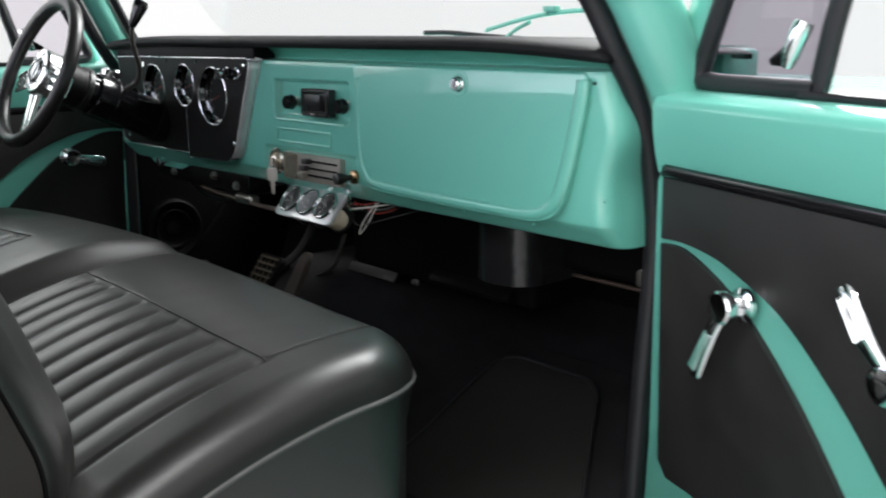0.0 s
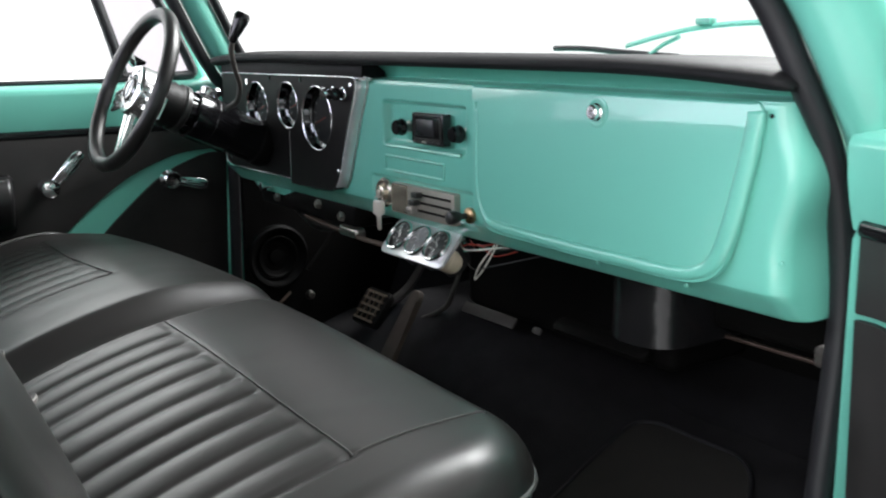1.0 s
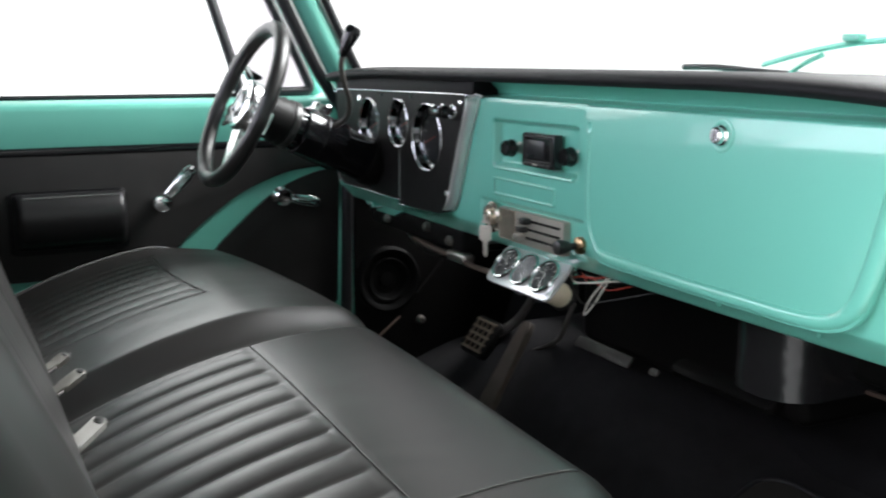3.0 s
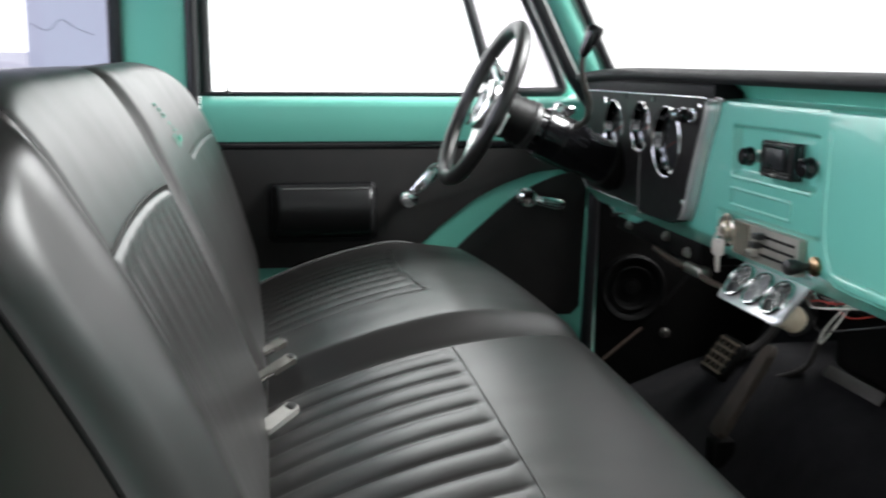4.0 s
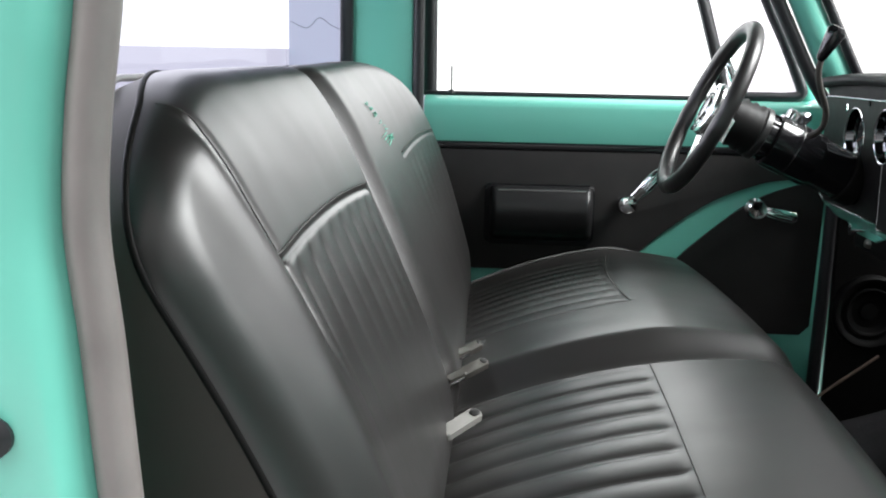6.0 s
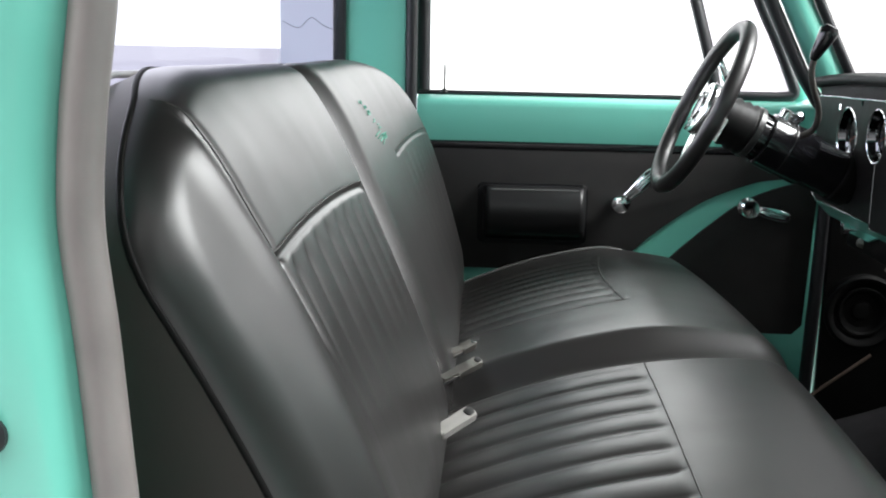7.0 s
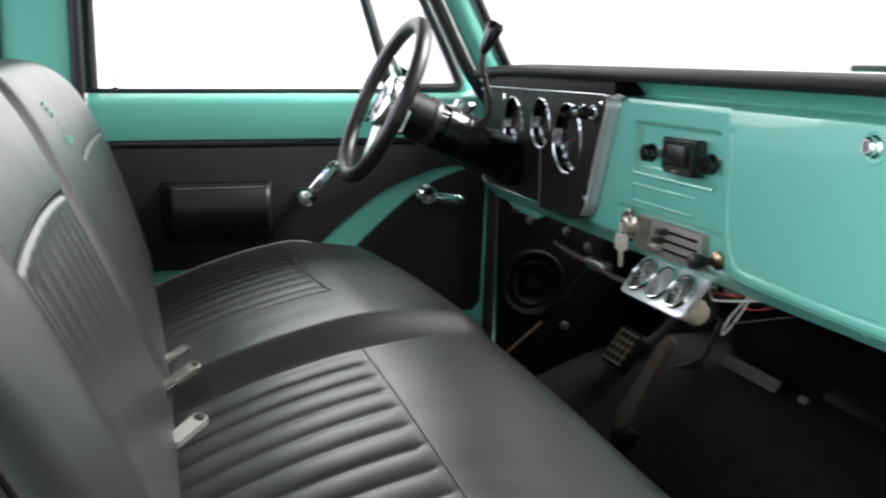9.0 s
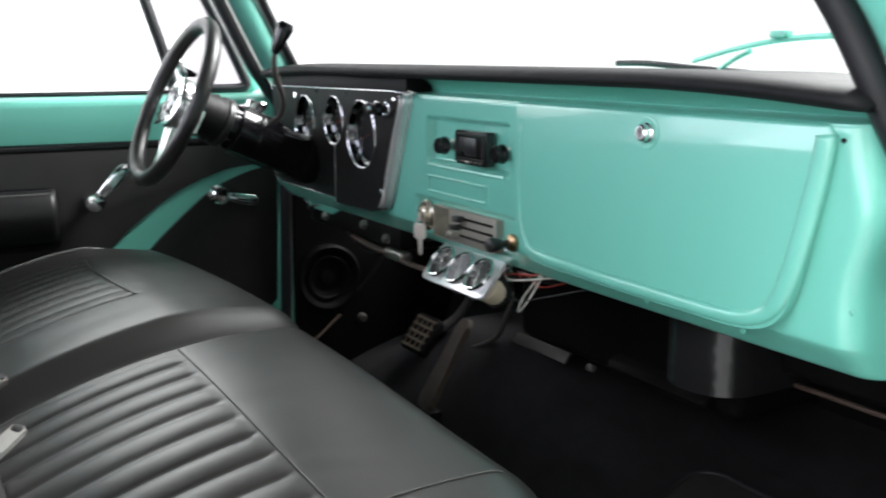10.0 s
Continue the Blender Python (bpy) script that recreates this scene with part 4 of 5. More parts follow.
seam([(x, SPLIT - 0.007) for x in spaced(XS + 0.02, XF - 0.03, 60)], seat, r=0.0007)
for a, b in PANELS:
    seam([(pleat_end(y) + 0.003, y) for y in spaced(a, b, 60)], seat)
seam([(x, 0.155) for x in spaced(PX - 0.008, XF - 0.04, 30)], seat)

# backrest: height s up the lean, n out of its face
LEAN = radians(23.5)
BO = Vector((-0.374, 0, 0.398))
BU, BN = Vector((-math.sin(LEAN), 0, math.cos(LEAN))), Vector((math.cos(LEAN), 0, math.sin(LEAN)))
BY0, BY1, BTOP, CREASE = 0.042, 1.555, 0.452, 0.668
NEAR_A, NEAR_B = 0.22, 0.150     # half axes of the rounded corner at the passenger's end, across and up
FAR_A, FAR_B = 0.58, 0.26       # the same at the driver's end


def top_line(y):
    """The height of the backrest's rounded outline."""
    for a, b, t in ((NEAR_A, NEAR_B, BY0 + NEAR_A - y), (FAR_A, FAR_B, y - BY1 + FAR_A)):
        if t > 0:
            return BTOP - b * (1 - math.sqrt(max(0.0, 1 - min(1.0, t / a) ** 2)))
    return BTOP


def end_of(s, a, b, y, side):
    """Where the outline ends across, at the height s."""
    t = min(1.0, max(0.0, (s - BTOP + b) / b))
    return y + side * a * (1 - math.sqrt(max(0.0, 1 - t * t)))


def header_s(y, y0, y1):
    t = (y - y0) / (y1 - y0)
    return 0.285 - 0.002 * t + 0.009 * (1 - (2 * t - 1) ** 2)


def side_seam(s):
    """The near edge of the smooth upper panel, curving out into the corner."""
    return 0.157 - 0.17 * (s - 0.29) - 2.2 * max(0.0, s - 0.35) ** 2


def rolled(d, r, drop):
    """How far a face falls back at the distance d from an edge that rolls over."""
    q = 1 - min(1.0, max(0.0, d / r))
    return -drop * (1 - math.sqrt(max(0.0, 1 - q * q)))


BPANELS = ((0.150, 0.612, 9), (0.965, 1.40, 8))


def back_n(s, y):
    n = 0.014 * (1 - ((s - 0.2) / 0.3) ** 2) + smoothstep(0.80, 1.40, y) * (0.10 * max(0.0, s) - 0.012)
    # each half is a cushion of its own that rounds off into the crease
    if y <= CREASE:
        n -= 0.016 * smoothstep(0.59, CREASE, y) ** 2
    else:
        n -= 0.016 * smoothstep(0.735, CREASE, y) ** 2
    n -= 0.006 * groove(y - CREASE, 0.009)
    n -= 3.0 * max(0.0, 0.045 - s) ** 2
    # the full bolster beside the pleats, low at the passenger's end
    n += 0.0065 * math.exp(-((y - 0.150) / 0.075) ** 2) * smoothstep(0.34, 0.14, s)
    gaps = (top_line(y) - s, y - end_of(s, NEAR_A, NEAR_B, BY0, 1), 0.6 * (end_of(s, FAR_A, FAR_B, BY1, -1) - y))
    d = sum(max(1e-5, g) ** -4.0 for g in gaps) ** -0.25
    for a, b, k in BPANELS:
        edge = side_seam(s) if a < 0.5 else a
        h = header_s(y, a, b)
        if a < y < b:
            if s < h:
                n += 0.0042 * pleats(y, a, b, k) * smoothstep(h, h - 0.026, s) * (0.04 + 0.96 * smoothstep(0.10, 0.27, s)) * (1.0 if a < 0.5 else 0.6)
            n -= (0.0036 if a < 0.5 else 0.0016) * groove(s - h, 0.0035)
        # the seam that frames the smooth upper panel, with the raised bolster beside it
        up = smoothstep(0.16, 0.31, s) * smoothstep(0.004, 0.040, d)
        if a < 0.5:
            n += up * (0.0045 * math.exp(-((y - edge + 0.021) / 0.015) ** 2) - 0.0055 * groove(y - edge, 0.009) - 0.004 * groove(y - edge, 0.0035))
        if a < 0.5:
            n -= 0.0045 * groove(y - b, 0.008) * smoothstep(0.30, 0.27, s) * smoothstep(0.1, 0.25, s)
    high = BTOP - s if y < CREASE else gaps[0]
    wide = (high ** -4.0 + gaps[2] ** -4.0) ** -0.25 if min(high, gaps[2]) > 1e-5 else 0.0
    lean = max(0.0, 0.095 - (y - BY0))
    return n + rolled(wide, 0.105, 0.026) - 0.37 * lean * lean / (lean + 0.025) + rolled(d, 0.030, 0.024)


def tucked(s, y):
    """The near edge draws in towards the cushion."""
    u = max(0.0, 0.36 - s)
    return y + 0.08 * (1 - math.exp(-u * u / (u + 0.05) / 0.22)) * (1 - smoothstep(BY0, BY0 + 0.17, y))


def back_point(t, y):
    """t runs from 0 at the foot to 1 at the rounded top."""
    s = -0.06 + (top_line(y) + 0.06) * t
    p = BO + BU * s + BN * back_n(s, y)
    return (p.x, tucked(s, y), p.z)


def on_back(s, y):
    p = BO + BU * s + BN * back_n(s, y)
    return Vector((p.x, tucked(s, y), p.z))


ss = spaced(0, 0.5, 50) + spaced(0.505, 0.93, 100) + [0.93 + 0.07 * math.sin(radians(6 * q)) for q in range(1, 16)]
near_ys = [BY0 + 0.02 * (1 - math.cos(radians(7.5 * q))) for q in range(13)] + spaced(BY0 + 0.022, CREASE, 190)
far_ys = spaced(CREASE, BY1 - 0.03, 170) + [BY1 - 0.03 * (1 - math.sin(radians(7.5 * q))) for q in range(1, 13)]
part("passenger_backrest", sheet(back_point, ss, near_ys), VINYL, seat, "black vinyl backrest with vertical pleats", sharp=180)
part("driver_backrest", sheet(back_point, ss, far_ys), VINYL, seat, "black vinyl backrest with vertical pleats", sharp=180)
bl = [(s_, BY0) for s_ in spaced(-0.06, BTOP - NEAR_B, 24)]
bl += [(BTOP - NEAR_B + NEAR_B * math.sin(radians(a)), BY0 + NEAR_A - NEAR_A * math.cos(radians(a))) for a in range(5, 91, 5)]
bl += [(BTOP, y) for y in spaced(BY0 + NEAR_A + 0.02, BY1 - FAR_A - 0.02, 24)]
bl += [(BTOP - FAR_B + FAR_B * math.cos(radians(a)), BY1 - FAR_A + FAR_A * math.sin(radians(a))) for a in range(0, 91, 5)] + [(s_, BY1) for s_ in spaced(BTOP - FAR_B - 0.02, -0.06, 16)]
brim = [on_back(s_, y) for s_, y in bl]
part("backrest_side", sheet(lambda k, t: brim[k] - BN * ((0.038 + 0.17 * (1 - max(0.0, bl[k][0]) / BTOP)) * t), list(range(len(brim))), spaced(0, 1, 6)), SIDEHIDE, seat, "matt black vinyl backrest side", sharp=180)
part("backrest_shell", prism([(-tucked(s_, y), s_) for s_, y in bl], Matrix.Translation(BO - BN * 0.14) @ Matrix((Vector((0, -1, 0)), BU, BN)).transposed().to_4x4(), 0.012), PLASTIC, seat)
part("piping", tube([p + BN * 0.0005 for p in brim], 0.0026, 8), KICK, seat, "black welt piping", sharp=180)
# Thin line added behind the top edge for its rim of light.
crown = [p for p, (s_, y) in zip(brim, bl) if s_ > BTOP - 0.02]
part("rear_rim_light", tube([p - BN * 0.026 + BU * 0.0070 for p in crown], 0.0030, 8), RIMLIGHT, seat, "pale line standing in for light on the backrest's top edge", sharp=180)
for a, b, k in BPANELS:
    part("stitching", tube([on_back(header_s(y, a, b) + 0.006, y) + BN * 0.0006 for y in spaced(a, b, 60)], 0.0008, 6), STITCH, seat, "grey stitched seam", sharp=180)
part("stitching", tube([on_back(s_, side_seam(s_) + 0.008) + BN * 0.0002 for s_ in spaced(0.295, 0.420, 40)], 0.0006, 6), STITCH, seat, "grey stitched seam", sharp=180)

# ---- steering column and wheel ----
TILT = radians(25)
AX = Vector((-math.cos(TILT), 0, math.sin(TILT)))
WC = Vector((0.025, 1.257, 0.732))
wheel = thing("steering_wheel", "three-spoke steering wheel with black leather rim and polished spokes", "steering wheel")
WM = facing(WC, AX)
RW = 0.149
SPOKES = (270, 190, 350)


def grip(deg):
    """The padded rim: thick between the spokes, drawn in where a spoke meets it."""
    near = min(abs((deg - q + 180) % 360 - 180) for q in SPOKES)
    return 0.0142 - 0.0012 * math.exp(-((near - 9) / 5.0) ** 2)


part("rim", tube([WM @ Vector((RW * math.cos(a), RW * math.sin(a), 0)) for a in (2 * math.pi * k / 144 for k in range(144))], [grip(2.5 * k) for k in range(144)], 16, closed=True), RIMHIDE, wheel, "black leather-wrapped rim", sharp=180)
for deg in SPOKES:
    tilt = WM @ pose(0, 0, -0.010, 0, 0, deg) @ pose(0, 0, 0, 0, 4.0)
    bars = ((-0.021, -0.0075), (0.0075, 0.021)) if deg == 270 else ((-0.023, -0.0125), (-0.0045, 0.0045), (0.0125, 0.023))
    for lo, hi in bars:
        k = 0.62 if deg == 270 else 0.85
        part("spoke", prism([(0.030, lo), (0.142, lo * k), (0.142, hi * k), (0.030, hi)], tilt, 0.006, 0.0016), ALU, wheel, "polished spoke bar")
    part("spoke_web", prism([(0.116, -0.014), (0.142, -0.013), (0.142, 0.013), (0.116, 0.014)], tilt, 0.0045, 0.001), ALU, wheel)
    part("spoke_floor", prism([(0.030, -0.019), (0.118, -0.012), (0.118, 0.012), (0.030, 0.019)], tilt @ Matrix.Translation((0, 0, -0.005)), 0.004, 0.001), ALU if deg == 270 else SMOKE, wheel)
part("hub", lathe([(0.040, -0.034), (0.047, -0.030), (0.0485, -0.004), (0.047, 0.001), (0.044, 0.003), (0.029, 0.003), (0.027, -0.001), (0.0, -0.001)], WM, 40), ALU, wheel, "polished aluminium hub")
for k in range(6):
    part("hub_screw", lathe([(0.0034, 0.0), (0.0034, 0.0016), (0.002, 0.0024), (0, 0.0018)], WM @ pose(0.0365 * math.cos(k * 1.0472 + 0.3), 0.0365 * math.sin(k * 1.0472 + 0.3), 0.003), 10), SMOKE, wheel)
part("horn_button", lathe([(0.025, 0.0), (0.025, 0.004), (0.022, 0.007), (0.016, 0.006), (0, 0.006)], WM, 28), SMOKE, wheel, "dark chrome horn button")
part("horn_ring", ring(0.0225, 0.004, 0.002, WM @ Matrix.Translation((0, 0, 0.006))), GLOSS, wheel)
col = thing("steering_column", "gloss black steering column with ribbed boot and shifter", "steering column")
CM = facing(WC, -AX)
part("hub_adapter", lathe([(0.036, 0.020), (0.042, 0.024), (0.0385, 0.031), (0.0435, 0.038), (0.0397, 0.046), (0.0445, 0.053), (0.0407, 0.061), (0.0455, 0.069), (0.0417, 0.077), (0.046, 0.084), (0.0445, 0.090), (0, 0.090)], CM, 32), BOOT, col, "black ribbed rubber hub boot", sharp=80)
part("collar", lathe([(0.0445, 0.090), (0.0465, 0.092), (0.0465, 0.101), (0.043, 0.103), (0, 0.103)], CM, 32), PLASTIC, col, "black plastic collar")
part("neck", lathe([(0.038, 0.102), (0.038, 0.118), (0, 0.118)], CM, 28), GLOSS, col)
for k in range(8):
    part("rib", box(-0.004, 0.004, 0.036, 0.042, 0.102, 0.118, 0.001), GLOSS, col).matrix_world = CM @ pose(0, 0, 0, 0, 0, 45 * k)
part("jacket", lathe([(0.043, 0.117), (0.0475, 0.120), (0.0475, 0.200), (0.0455, 0.205), (0.043, 0.208), (0.042, 0.290), (0.040, 0.295), (0.037, 0.300), (0.035, 0.360), (0.035, 0.50), (0, 0.50)], CM, 32), GLOSS, col, "gloss black column jacket")
part("jacket_seam", lathe([(0.0475, 0.158), (0.0482, 0.159), (0.0482, 0.162), (0.0475, 0.163)], CM, 32), GLOSS, col)
part("lower_cap", lathe([(0.043, 0.262), (0.046, 0.265), (0.046, 0.288), (0.043, 0.292)], CM, 32), KICK, col, "black lower column cap")
part("signal_box", prism(rounded(-0.016, 0.016, -0.015, 0.015, 0.006), CM @ pose(0.004, 0.036, 0.142, -90), 0.026, 0.007, 3), CHROME, col, "chrome turn signal housing")
part("signal_knob", lathe([(0.009, 0), (0.011, 0.006), (0.010, 0.022), (0.006, 0.027), (0, 0.028)], CM @ pose(0.012, 0.046, 0.152, -60, 0, -25), 18), CHROME, col)
part("ignition_cap", lathe([(0.011, 0.0), (0.011, 0.008), (0.008, 0.012), (0, 0.012)], CM @ pose(0.036, 0.022, 0.176, -35, 55), 18), GLOSS, col)
lev = smoothline([(0.182, 1.195, 0.692), (0.192, 1.165, 0.708), (0.190, 1.145, 0.738), (0.172, 1.125, 0.775), (0.165, 1.115, 0.805), (0.172, 1.108, 0.84)], 6)
part("shift_lever", tube(lev, 0.0050, 10), IRON, col, "dark bent shift lever")
part("shift_knob", lathe([(0.005, -0.04), (0.008, -0.034), (0.014, 0.0), (0.015, 0.010), (0.011, 0.017), (0, 0.018)], facing((0.179, 1.103, 0.852), (0.40, -0.16, 0.9), (1, 0, 0)), 24), GLOSS, col, "black shift knob")

# ---- under the dash and on the floor ----
hb = thing("heater_box", "black plastic heater box under the dashboard", "heater")
part("case", box(0.60, 0.79, 0.43, 1.00, 0.285, 0.60, 0.02, 3), KICK, hb, "black heater case")
part("lower_tray", prism(rounded(-0.70, -0.47, 0.0, 0.035, 0.014), facing((0.575, 0, 0.300), (-0.5, 0, 0.85)), 0.012, 0.005), KICK, hb, "black plastic tray")
part("metal_strip", prism(rounded(-0.965, -0.80, 0.0, 0.022, 0.004), facing((0.565, 0, 0.283), (-0.75, 0, 0.65)), 0.004, 0.001), IRON, hb, "grey metal strip")
part("tab", prism(rounded(-0.742, -0.720, 0.0, 0.012, 0.004), facing((0.565, 0, 0.290), (-0.75, 0, 0.65)), 0.004, 0.001), IRON, hb)
part("duct", prism(rounded(0.468, 0.72, 0.333, 0.47, 0.060, 12), Matrix.Translation((0, 0, 0.372)), 0.21, 0.008, 3), DUCT, hb, "glossy black rounded air duct")
part("duct_arm", box(0.58, 0.72, 0.02, 0.35, 0.390, 0.56, 0.02, 3), KICK, hb)
part("lower_trim", box(0.575, 0.583, 0.06, 0.31, 0.383, 0.389, 0.002), RUST, hb, "dull brown trim strip")
vc = thing("vent_lever", "small grey metal vent lever on the kick panel", "lever")
part("lever", box(0.405, 0.45, -0.008, 0.04, 0.445, 0.470, 0.006, 3), IRON, vc)

bp = thing("brake_pedal", "black rubber brake pedal pad with worn metal ribs", "pedal")
pm = facing((0.505, 1.205, 0.243), (-0.80, 0.0, 0.60))
part("pad", prism(rounded(-0.050, 0.046, -0.042, 0.042, 0.012), pm, 0.014, 0.004), KICK, bp)
for i in range(5):
    part("rib", prism(rounded(-0.040, 0.036, -0.034 + 0.016 * i, -0.029 + 0.016 * i, 0.002, 2), pm @ Matrix.Translation((0, 0, 0.014)), 0.004), WORNRIB, bp)
for i in range(4):
    part("cross_rib", prism(rounded(-0.034 + 0.020 * i, -0.0315 + 0.020 * i, -0.034, 0.035, 0.0015, 2), pm @ Matrix.Translation((0, 0, 0.014)), 0.0036), WORNRIB, bp)
part("arm", tube(smoothline([(0.515, 1.19, 0.25), (0.55, 1.14, 0.30), (0.57, 1.09, 0.40), (0.58, 1.08, 0.56)], 6), 0.013, 10, flat=0.6), IRON, bp, "dark steel pedal arm")
acc = thing("accelerator_pedal", "long flat black accelerator pedal", "pedal")
part("plate", prism([(-0.012, -0.096), (0.016, -0.098), (0.025, -0.090), (0.026, -0.070), (0.020, -0.040), (0.0185, 0.066), (0.015, 0.082), (0.008, 0.089), (-0.008, 0.089), (-0.015, 0.082), (-0.0185, 0.066), (-0.020, -0.040), (-0.024, -0.070), (-0.020, -0.090)], facing((0.450, 1.008, 0.248), (-0.81, 0.0, 0.585), (0.105, 0.02, 0.145)), 0.012, 0.004), WORN, acc, "worn brown-black pedal plate")
part("link", tube(smoothline([(0.53, 1.064, 0.249), (0.545, 1.021, 0.271), (0.56, 1.005, 0.291), (0.56, 0.989, 0.32), (0.575, 0.984, 0.36)], 4), 0.005, 8), IRON, acc, "bent dark throttle link")
part("heel_pad", box(0.385, 0.425, 0.985, 1.025, 0.115, 0.165, 0.006), KICK, acc)

spk = thing("kick_speaker", "round black speaker on the driver-side kick panel", "speaker")
sm = facing((0.436, 1.545, 0.310), (0, -1, 0))
part("surround", lathe([(0.078, -0.02), (0.078, 0.004), (0.072, 0.010), (0.064, 0.008), (0.058, 0.0), (0.03, -0.012), (0, -0.012)], sm, 36), SPEAKER, spk)
part("cone_ring", ring(0.052, 0.008, 0.006, sm), SPEAKER, spk)
part("dust_cap", lathe([(0.024, -0.012), (0.018, -0.004), (0, 0.0)], sm, 24), SPEAKER, spk)
fs = thing("trim_fastener", "small steel fastener on the black kick panel", "fastener")
part("head", lathe([(0.012, 0), (0.012, 0.006), (0.007, 0.012), (0, 0.012)], facing((0.52, 1.553, 0.203), (0, -1, 0)), 16), IRON, fs)
rod = thing("brake_cable", "thin dark steel cable from kick panel to floor", "cable")
part("cable", tube([(0.445, 1.50, 0.231), (0.36, 1.50, 0.164), (0.22, 1.50, ZF + 0.01)], 0.0034, 8), RUST, rod)
part("bracket", tube([(0.489, 1.50, 0.281), (0.55, 1.50, 0.348), (0.60, 1.51, 0.42)], 0.0036, 8), KICK, rod)

# column brace, loose wiring and the odd bracket under the cluster
br = thing("column_bracket", "black column brace with bright bolts under the dash", "bracket")
part("brace", box(0.345, 0.44, 1.00, 1.42, 0.470, 0.512, 0.008), KICK, br)
for y, z in ((1.142, 0.499), (1.048, 0.487), (1.33, 0.49)):
    part("bolt", lathe([(0.010, -0.004), (0.010, 0.004), (0.006, 0.009), (0, 0.010)], facing((0.345, y, z), (-1, 0, 0.2)), 6), DULL, br)
part("rod", tube(smoothline([(0.345, 1.20, 0.468), (0.345, 1.12, 0.462), (0.345, 1.03, 0.459), (0.345, 0.96, 0.4555), (0.36, 0.86, 0.452)], 5), 0.0052, 8), RUST, br, "brown rod")
part("clamp", box(0.338, 0.362, 0.985, 1.055, 0.452, 0.472, 0.007, 3), DULL, br, "dull cast clamp")
lp = thing("switch_bracket", "teal green switch bracket under the instrument panel", "bracket")
part("plate", prism([(-1.445, 0.535), (-1.24, 0.535), (-1.25, 0.512), (-1.29, 0.499), (-1.41, 0.499), (-1.44, 0.51)], facing((0.345, 0, 0), (-1, 0, 0)), 0.006, 0.003), PAINT, lp)
part("knob", lathe([(0.005, 0), (0.005, 0.015), (0.011, 0.018), (0.011, 0.028), (0, 0.03)], facing((0.340, 1.345, 0.514), (-1, 0, 0)), 16), CHROME, lp)
hn = thing("under_dash_harness", "loose black wiring harness under the dash", "wiring")
for k, (y0, y1, dz) in enumerate(((1.50, 0.95, 0.0), (1.48, 1.05, -0.02), (1.40, 0.90, 0.015), (0.95, 0.62, 0.0))):
    pts = [(0.40 + 0.02 * k, y0 + (y1 - y0) * t, 0.50 + dz - 0.05 * math.sin(math.pi * t) + 0.008 * math.sin(9 * t + k)) for t in spaced(0, 1, 14)]
    part("wire_loom", tube(pts, 0.009 if k < 2 else 0.005, 8), WIRE_BLACK, hn, sharp=80)
for mt, pts in ((WIRE_RED, [(0.36, 0.70, 0.50), (0.35, 0.66, 0.494), (0.35, 0.635, 0.499), (0.36, 0.61, 0.500), (0.38, 0.58, 0.51)]),
                (WIRE_RED, [(0.40, 0.69, 0.48), (0.38, 0.65, 0.492), (0.385, 0.62, 0.478), (0.40, 0.58, 0.49)]),
                (WIRE_BLACK, [(0.36, 0.66, 0.47), (0.345, 0.62, 0.462), (0.36, 0.57, 0.476), (0.40, 0.50, 0.50)]),
                (WIRE_WHITE, [(0.36, 0.68, 0.500), (0.34, 0.64, 0.492), (0.34, 0.60, 0.497), (0.37, 0.56, 0.505)]),
                (WIRE_WHITE, [(0.36, 0.585, 0.505), (0.345, 0.605, 0.47), (0.345, 0.617, 0.446), (0.35, 0.598, 0.468), (0.37, 0.59, 0.505)]),
                (GREENTHREAD, [(0.37, 0.70, 0.47), (0.35, 0.66, 0.483), (0.36, 0.62, 0.492), (0.39, 0.58, 0.50)])):
    part("wire", tube(smoothline(pts, 6), 0.0013, 6), mt, hn, sharp=80)
snd = thing("gauge_sender", "round cream plastic sender beside the gauge pod", "sender")
part("body", lathe([(0, 0.010), (0.016, 0.010), (0.021, 0.006), (0.022, 0.0), (0.022, -0.02), (0, -0.02)], facing((0.322, 0.664, 0.476), (-0.85, -0.25, 0.45)), 24), CREAM, snd)

# floor mat on the passenger side
fm = thing("floor_mat", "black ribbed rubber floor mat on the carpet", "floor mat")
def mat_point(x, t):
    """Across the mat at x, with the two front corners rounded."""
    e = max(0.0, x - 0.622) / 0.05
    r = 0.05 * (1 - math.sqrt(max(0.0, 1 - min(1.0, e) ** 2)))
    near = max(0.06, 0.320 - 0.72 * (0.672 - x)) + r
    y = near + (0.560 - 0.15 * (0.672 - x) - r - near) * t
    return (x, y, floor_z(x, y) + 0.007)


mat_xs = spaced(0.26, 0.622, 20) + [0.622 + 0.05 * math.sin(radians(11.25 * q)) for q in range(1, 9)]
part("mat", sheet(mat_point, mat_xs, spaced(0, 1, 16), 0.006), MATHIDE, fm, sharp=60)
rim_line = [mat_point(x, 0.0) for x in mat_xs] + [mat_point(mat_xs[-1], t) for t in spaced(0.05, 0.95, 8)] + [mat_point(x, 1.0) for x in reversed(mat_xs)]
part("edge", tube([(x, y, z + 0.001) for x, y, z in rim_line], 0.0035, 6), RUBBER, fm, "raised mat edge", sharp=80)

# seat-belt buckles standing in the gap of the seat
BUCKLE = surface("grey_buckle", (0.19, 0.185, 0.175), 0.45, vary=0.2, scale=60)


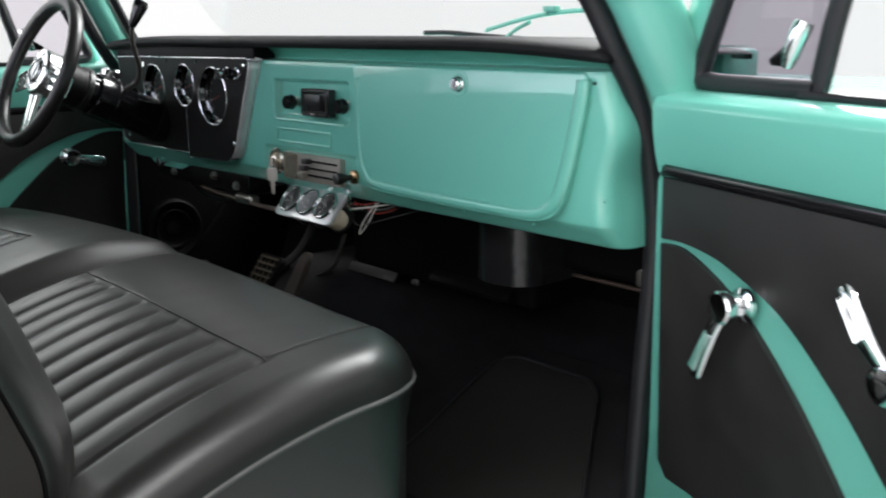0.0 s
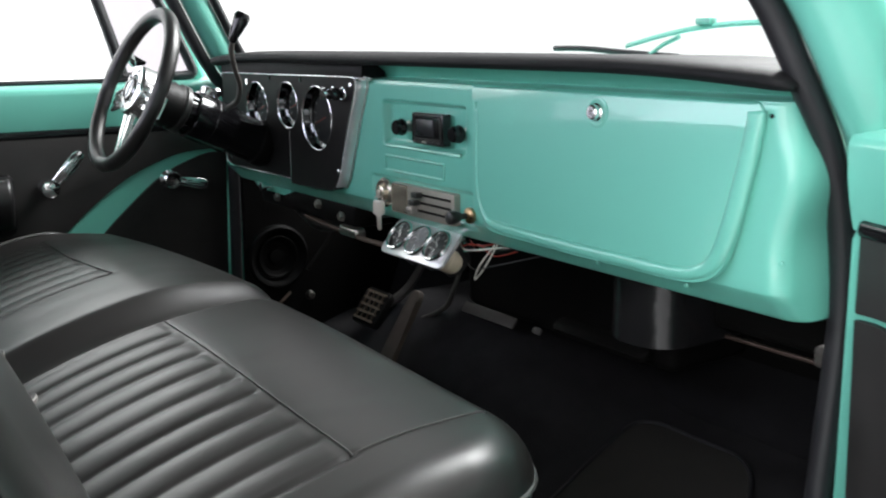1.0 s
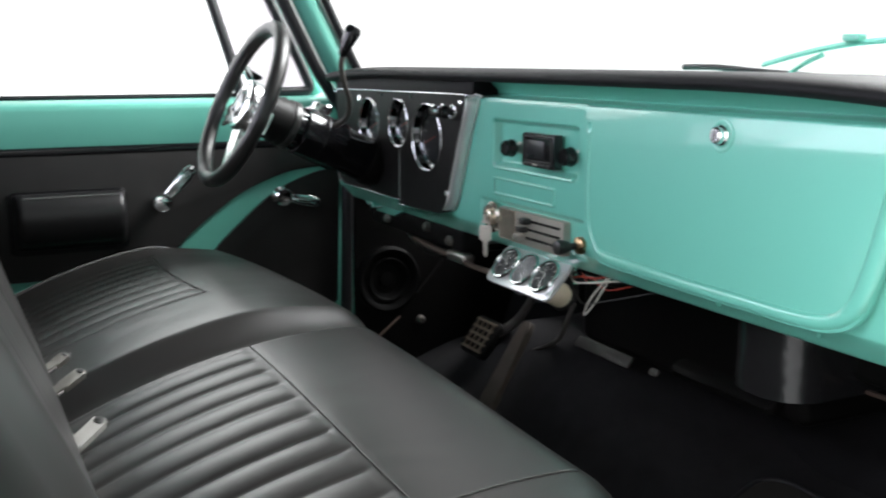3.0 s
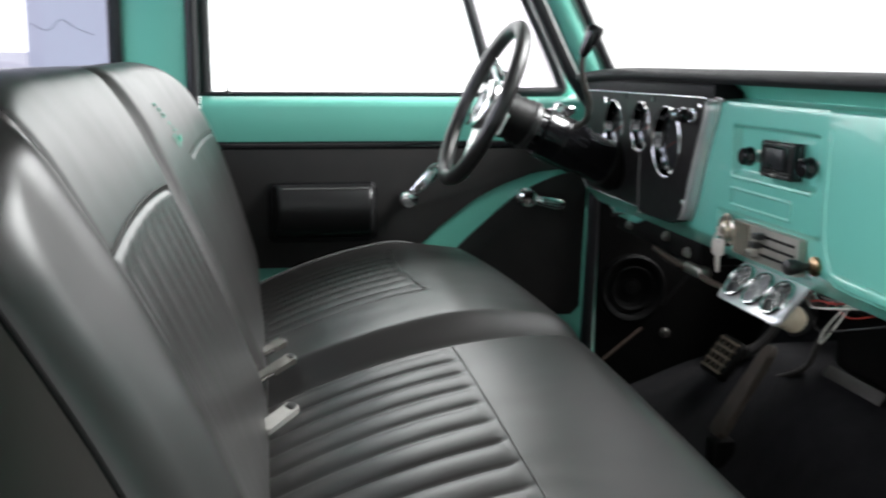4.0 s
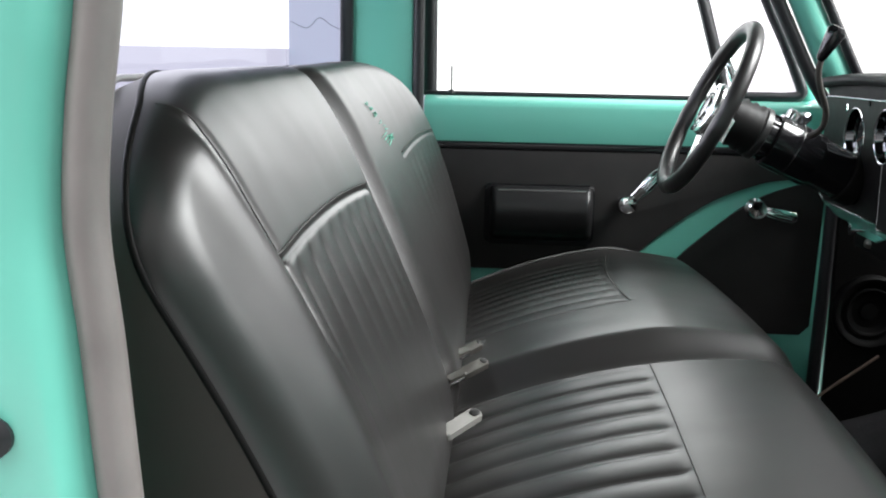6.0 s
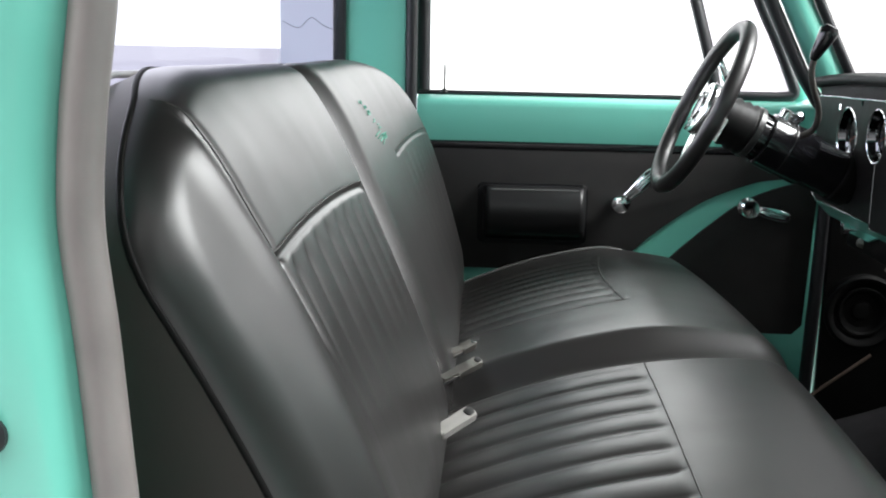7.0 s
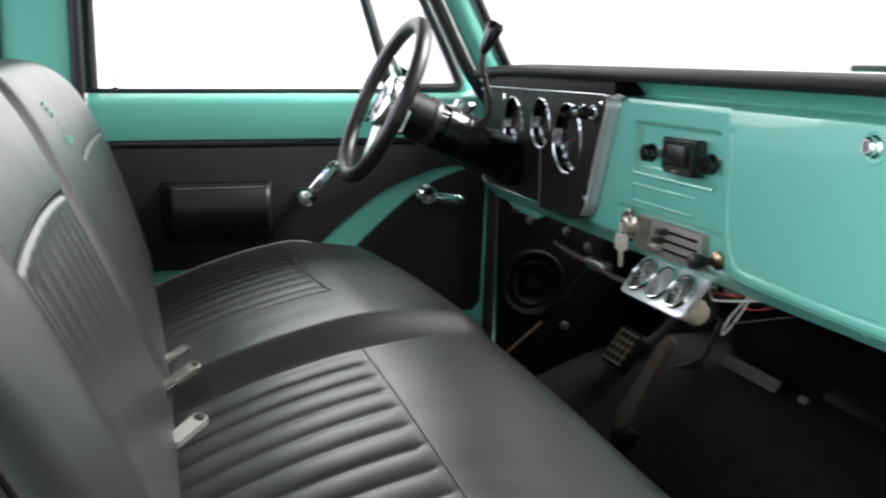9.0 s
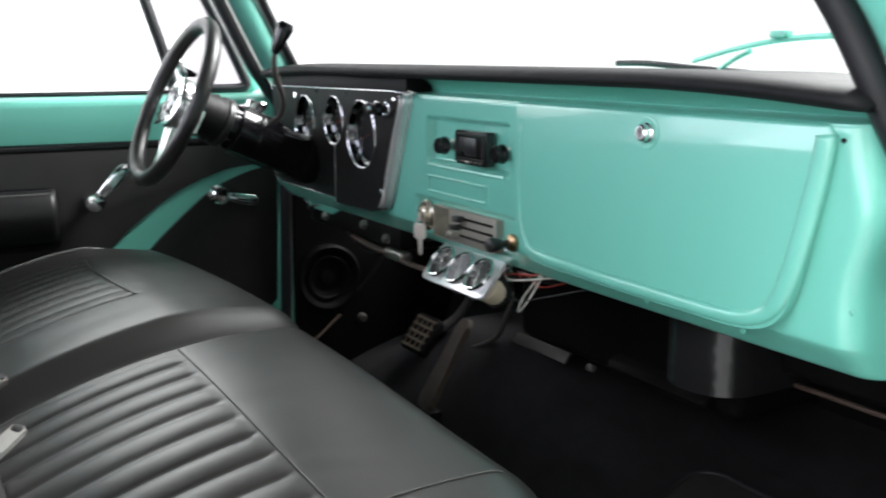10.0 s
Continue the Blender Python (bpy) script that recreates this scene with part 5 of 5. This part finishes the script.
def buckle(base, tip, w, label, material, group="seat belt buckles"):
    b = thing("seat_belt_buckle", label, "seat belt", group=group)
    base, tip = Vector(base), Vector(tip)
    d = (tip - base)
    m = facing(base, Vector((0.1, -0.35, 0.9)), d)
    L = d.length
    part("body", prism(rounded(-w / 2, w / 2, L * 0.25, L, w * 0.25), m, 0.009, 0.003, 3), material, b)
    part("tongue", prism(rounded(-w * 0.36, w * 0.36, -0.01, L * 0.3, 0.003), m @ Matrix.Translation((0, 0, 0.004)), 0.006), DULL, b)
    part("button", prism(rounded(-w * 0.33, w * 0.33, L * 0.84, L * 0.98, 0.003), m @ Matrix.Translation((0, 0, 0.0075)), 0.003, 0.001), PLASTIC, b)
    part("webbing", prism(rounded(-w * 0.45, w * 0.45, -0.06, 0.02, 0.002), m @ Matrix.Translation((0, 0, 0.001)), 0.003), WIRE_BLACK, b)


buckle((-0.392, 0.484, 0.402), (-0.342, 0.538, 0.422), 0.016, "worn grey metal seat belt tongue on the cushion", BUCKLE)
buckle((-0.378, 0.690, 0.408), (-0.338, 0.728, 0.424), 0.014, "worn steel seat belt tongue in the seat gap", DULL)
buckle((-0.372, 0.790, 0.412), (-0.348, 0.812, 0.424), 0.013, "small dull steel seat belt buckle in the seat gap", DULL)

# stitched emblem on the driver's backrest, as plain strokes
em = thing_part("emblem", seat)


def stroke(points, r=0.0008):
    part("stroke", tube([on_back(s_, y_ + 0.012) + BN * 0.0015 for s_, y_ in points], r, 6), GREENTHREAD, em, "green embroidered stroke", sharp=180)


for k in range(3):
    stroke([(0.374 - 0.008 * k + 0.003 * math.sin(9 * t + k), 0.838 + 0.012 * k + 0.022 * t) for t in spaced(0, 1, 8)], 0.0006)
for k in range(9):
    stroke([(0.356 - 0.0045 * k + 0.004 * math.sin(2.4 * k), 0.858 + 0.007 * k + 0.006 * math.sin(5 * k) + (0.010 + 0.006 * (k % 3)) * t) for t in spaced(0, 1, 6)], 0.00065)
for k in range(4):
    stroke([(0.324 - 0.005 * k + 0.0035 * t, 0.842 + 0.010 * k + (0.050 - 0.008 * k) * t) for t in spaced(0, 1, 12)], 0.0007)
for y_ in (0.902, 0.920):
    stroke([(0.318 + 0.004 * math.cos(q), y_ + 0.006 * math.sin(q)) for q in (6.283 * k / 10 for k in range(11))], 0.0008)

# wipers outside the windshield
wp = thing("wiper", "teal green painted wiper arm resting on the windshield", "wiper")
part("arm", tube(smoothline([(0.66, 0.615, 0.804), (0.66, 0.52, 0.823), (0.66, 0.434, 0.834), (0.66, 0.332, 0.838), (0.66, 0.22, 0.838)], 5), 0.0055, 8, flat=0.6), PAINT, wp)
part("link", tube(smoothline([(0.66, 0.565, 0.788), (0.655, 0.53, 0.805), (0.65, 0.49, 0.818)], 4), 0.004, 8), PAINT, wp)
part("pivot", lathe([(0.016, 0), (0.016, 0.05), (0.010, 0.058), (0, 0.058)], Matrix.Translation((0.66, 0.22, 0.773)), 16), PAINT, wp)
part("clip", box(0.652, 0.668, 0.43, 0.46, 0.836, 0.846, 0.002), PAINT, wp)
wb = thing("wiper", "black wiper blade lying on the cowl", "wiper")
part("blade", tube(smoothline([(0.66, 0.80, 0.799), (0.66, 0.72, 0.799), (0.66, 0.62, 0.793), (0.66, 0.50, 0.787)], 4), 0.005, 8), RUBBER, wb)
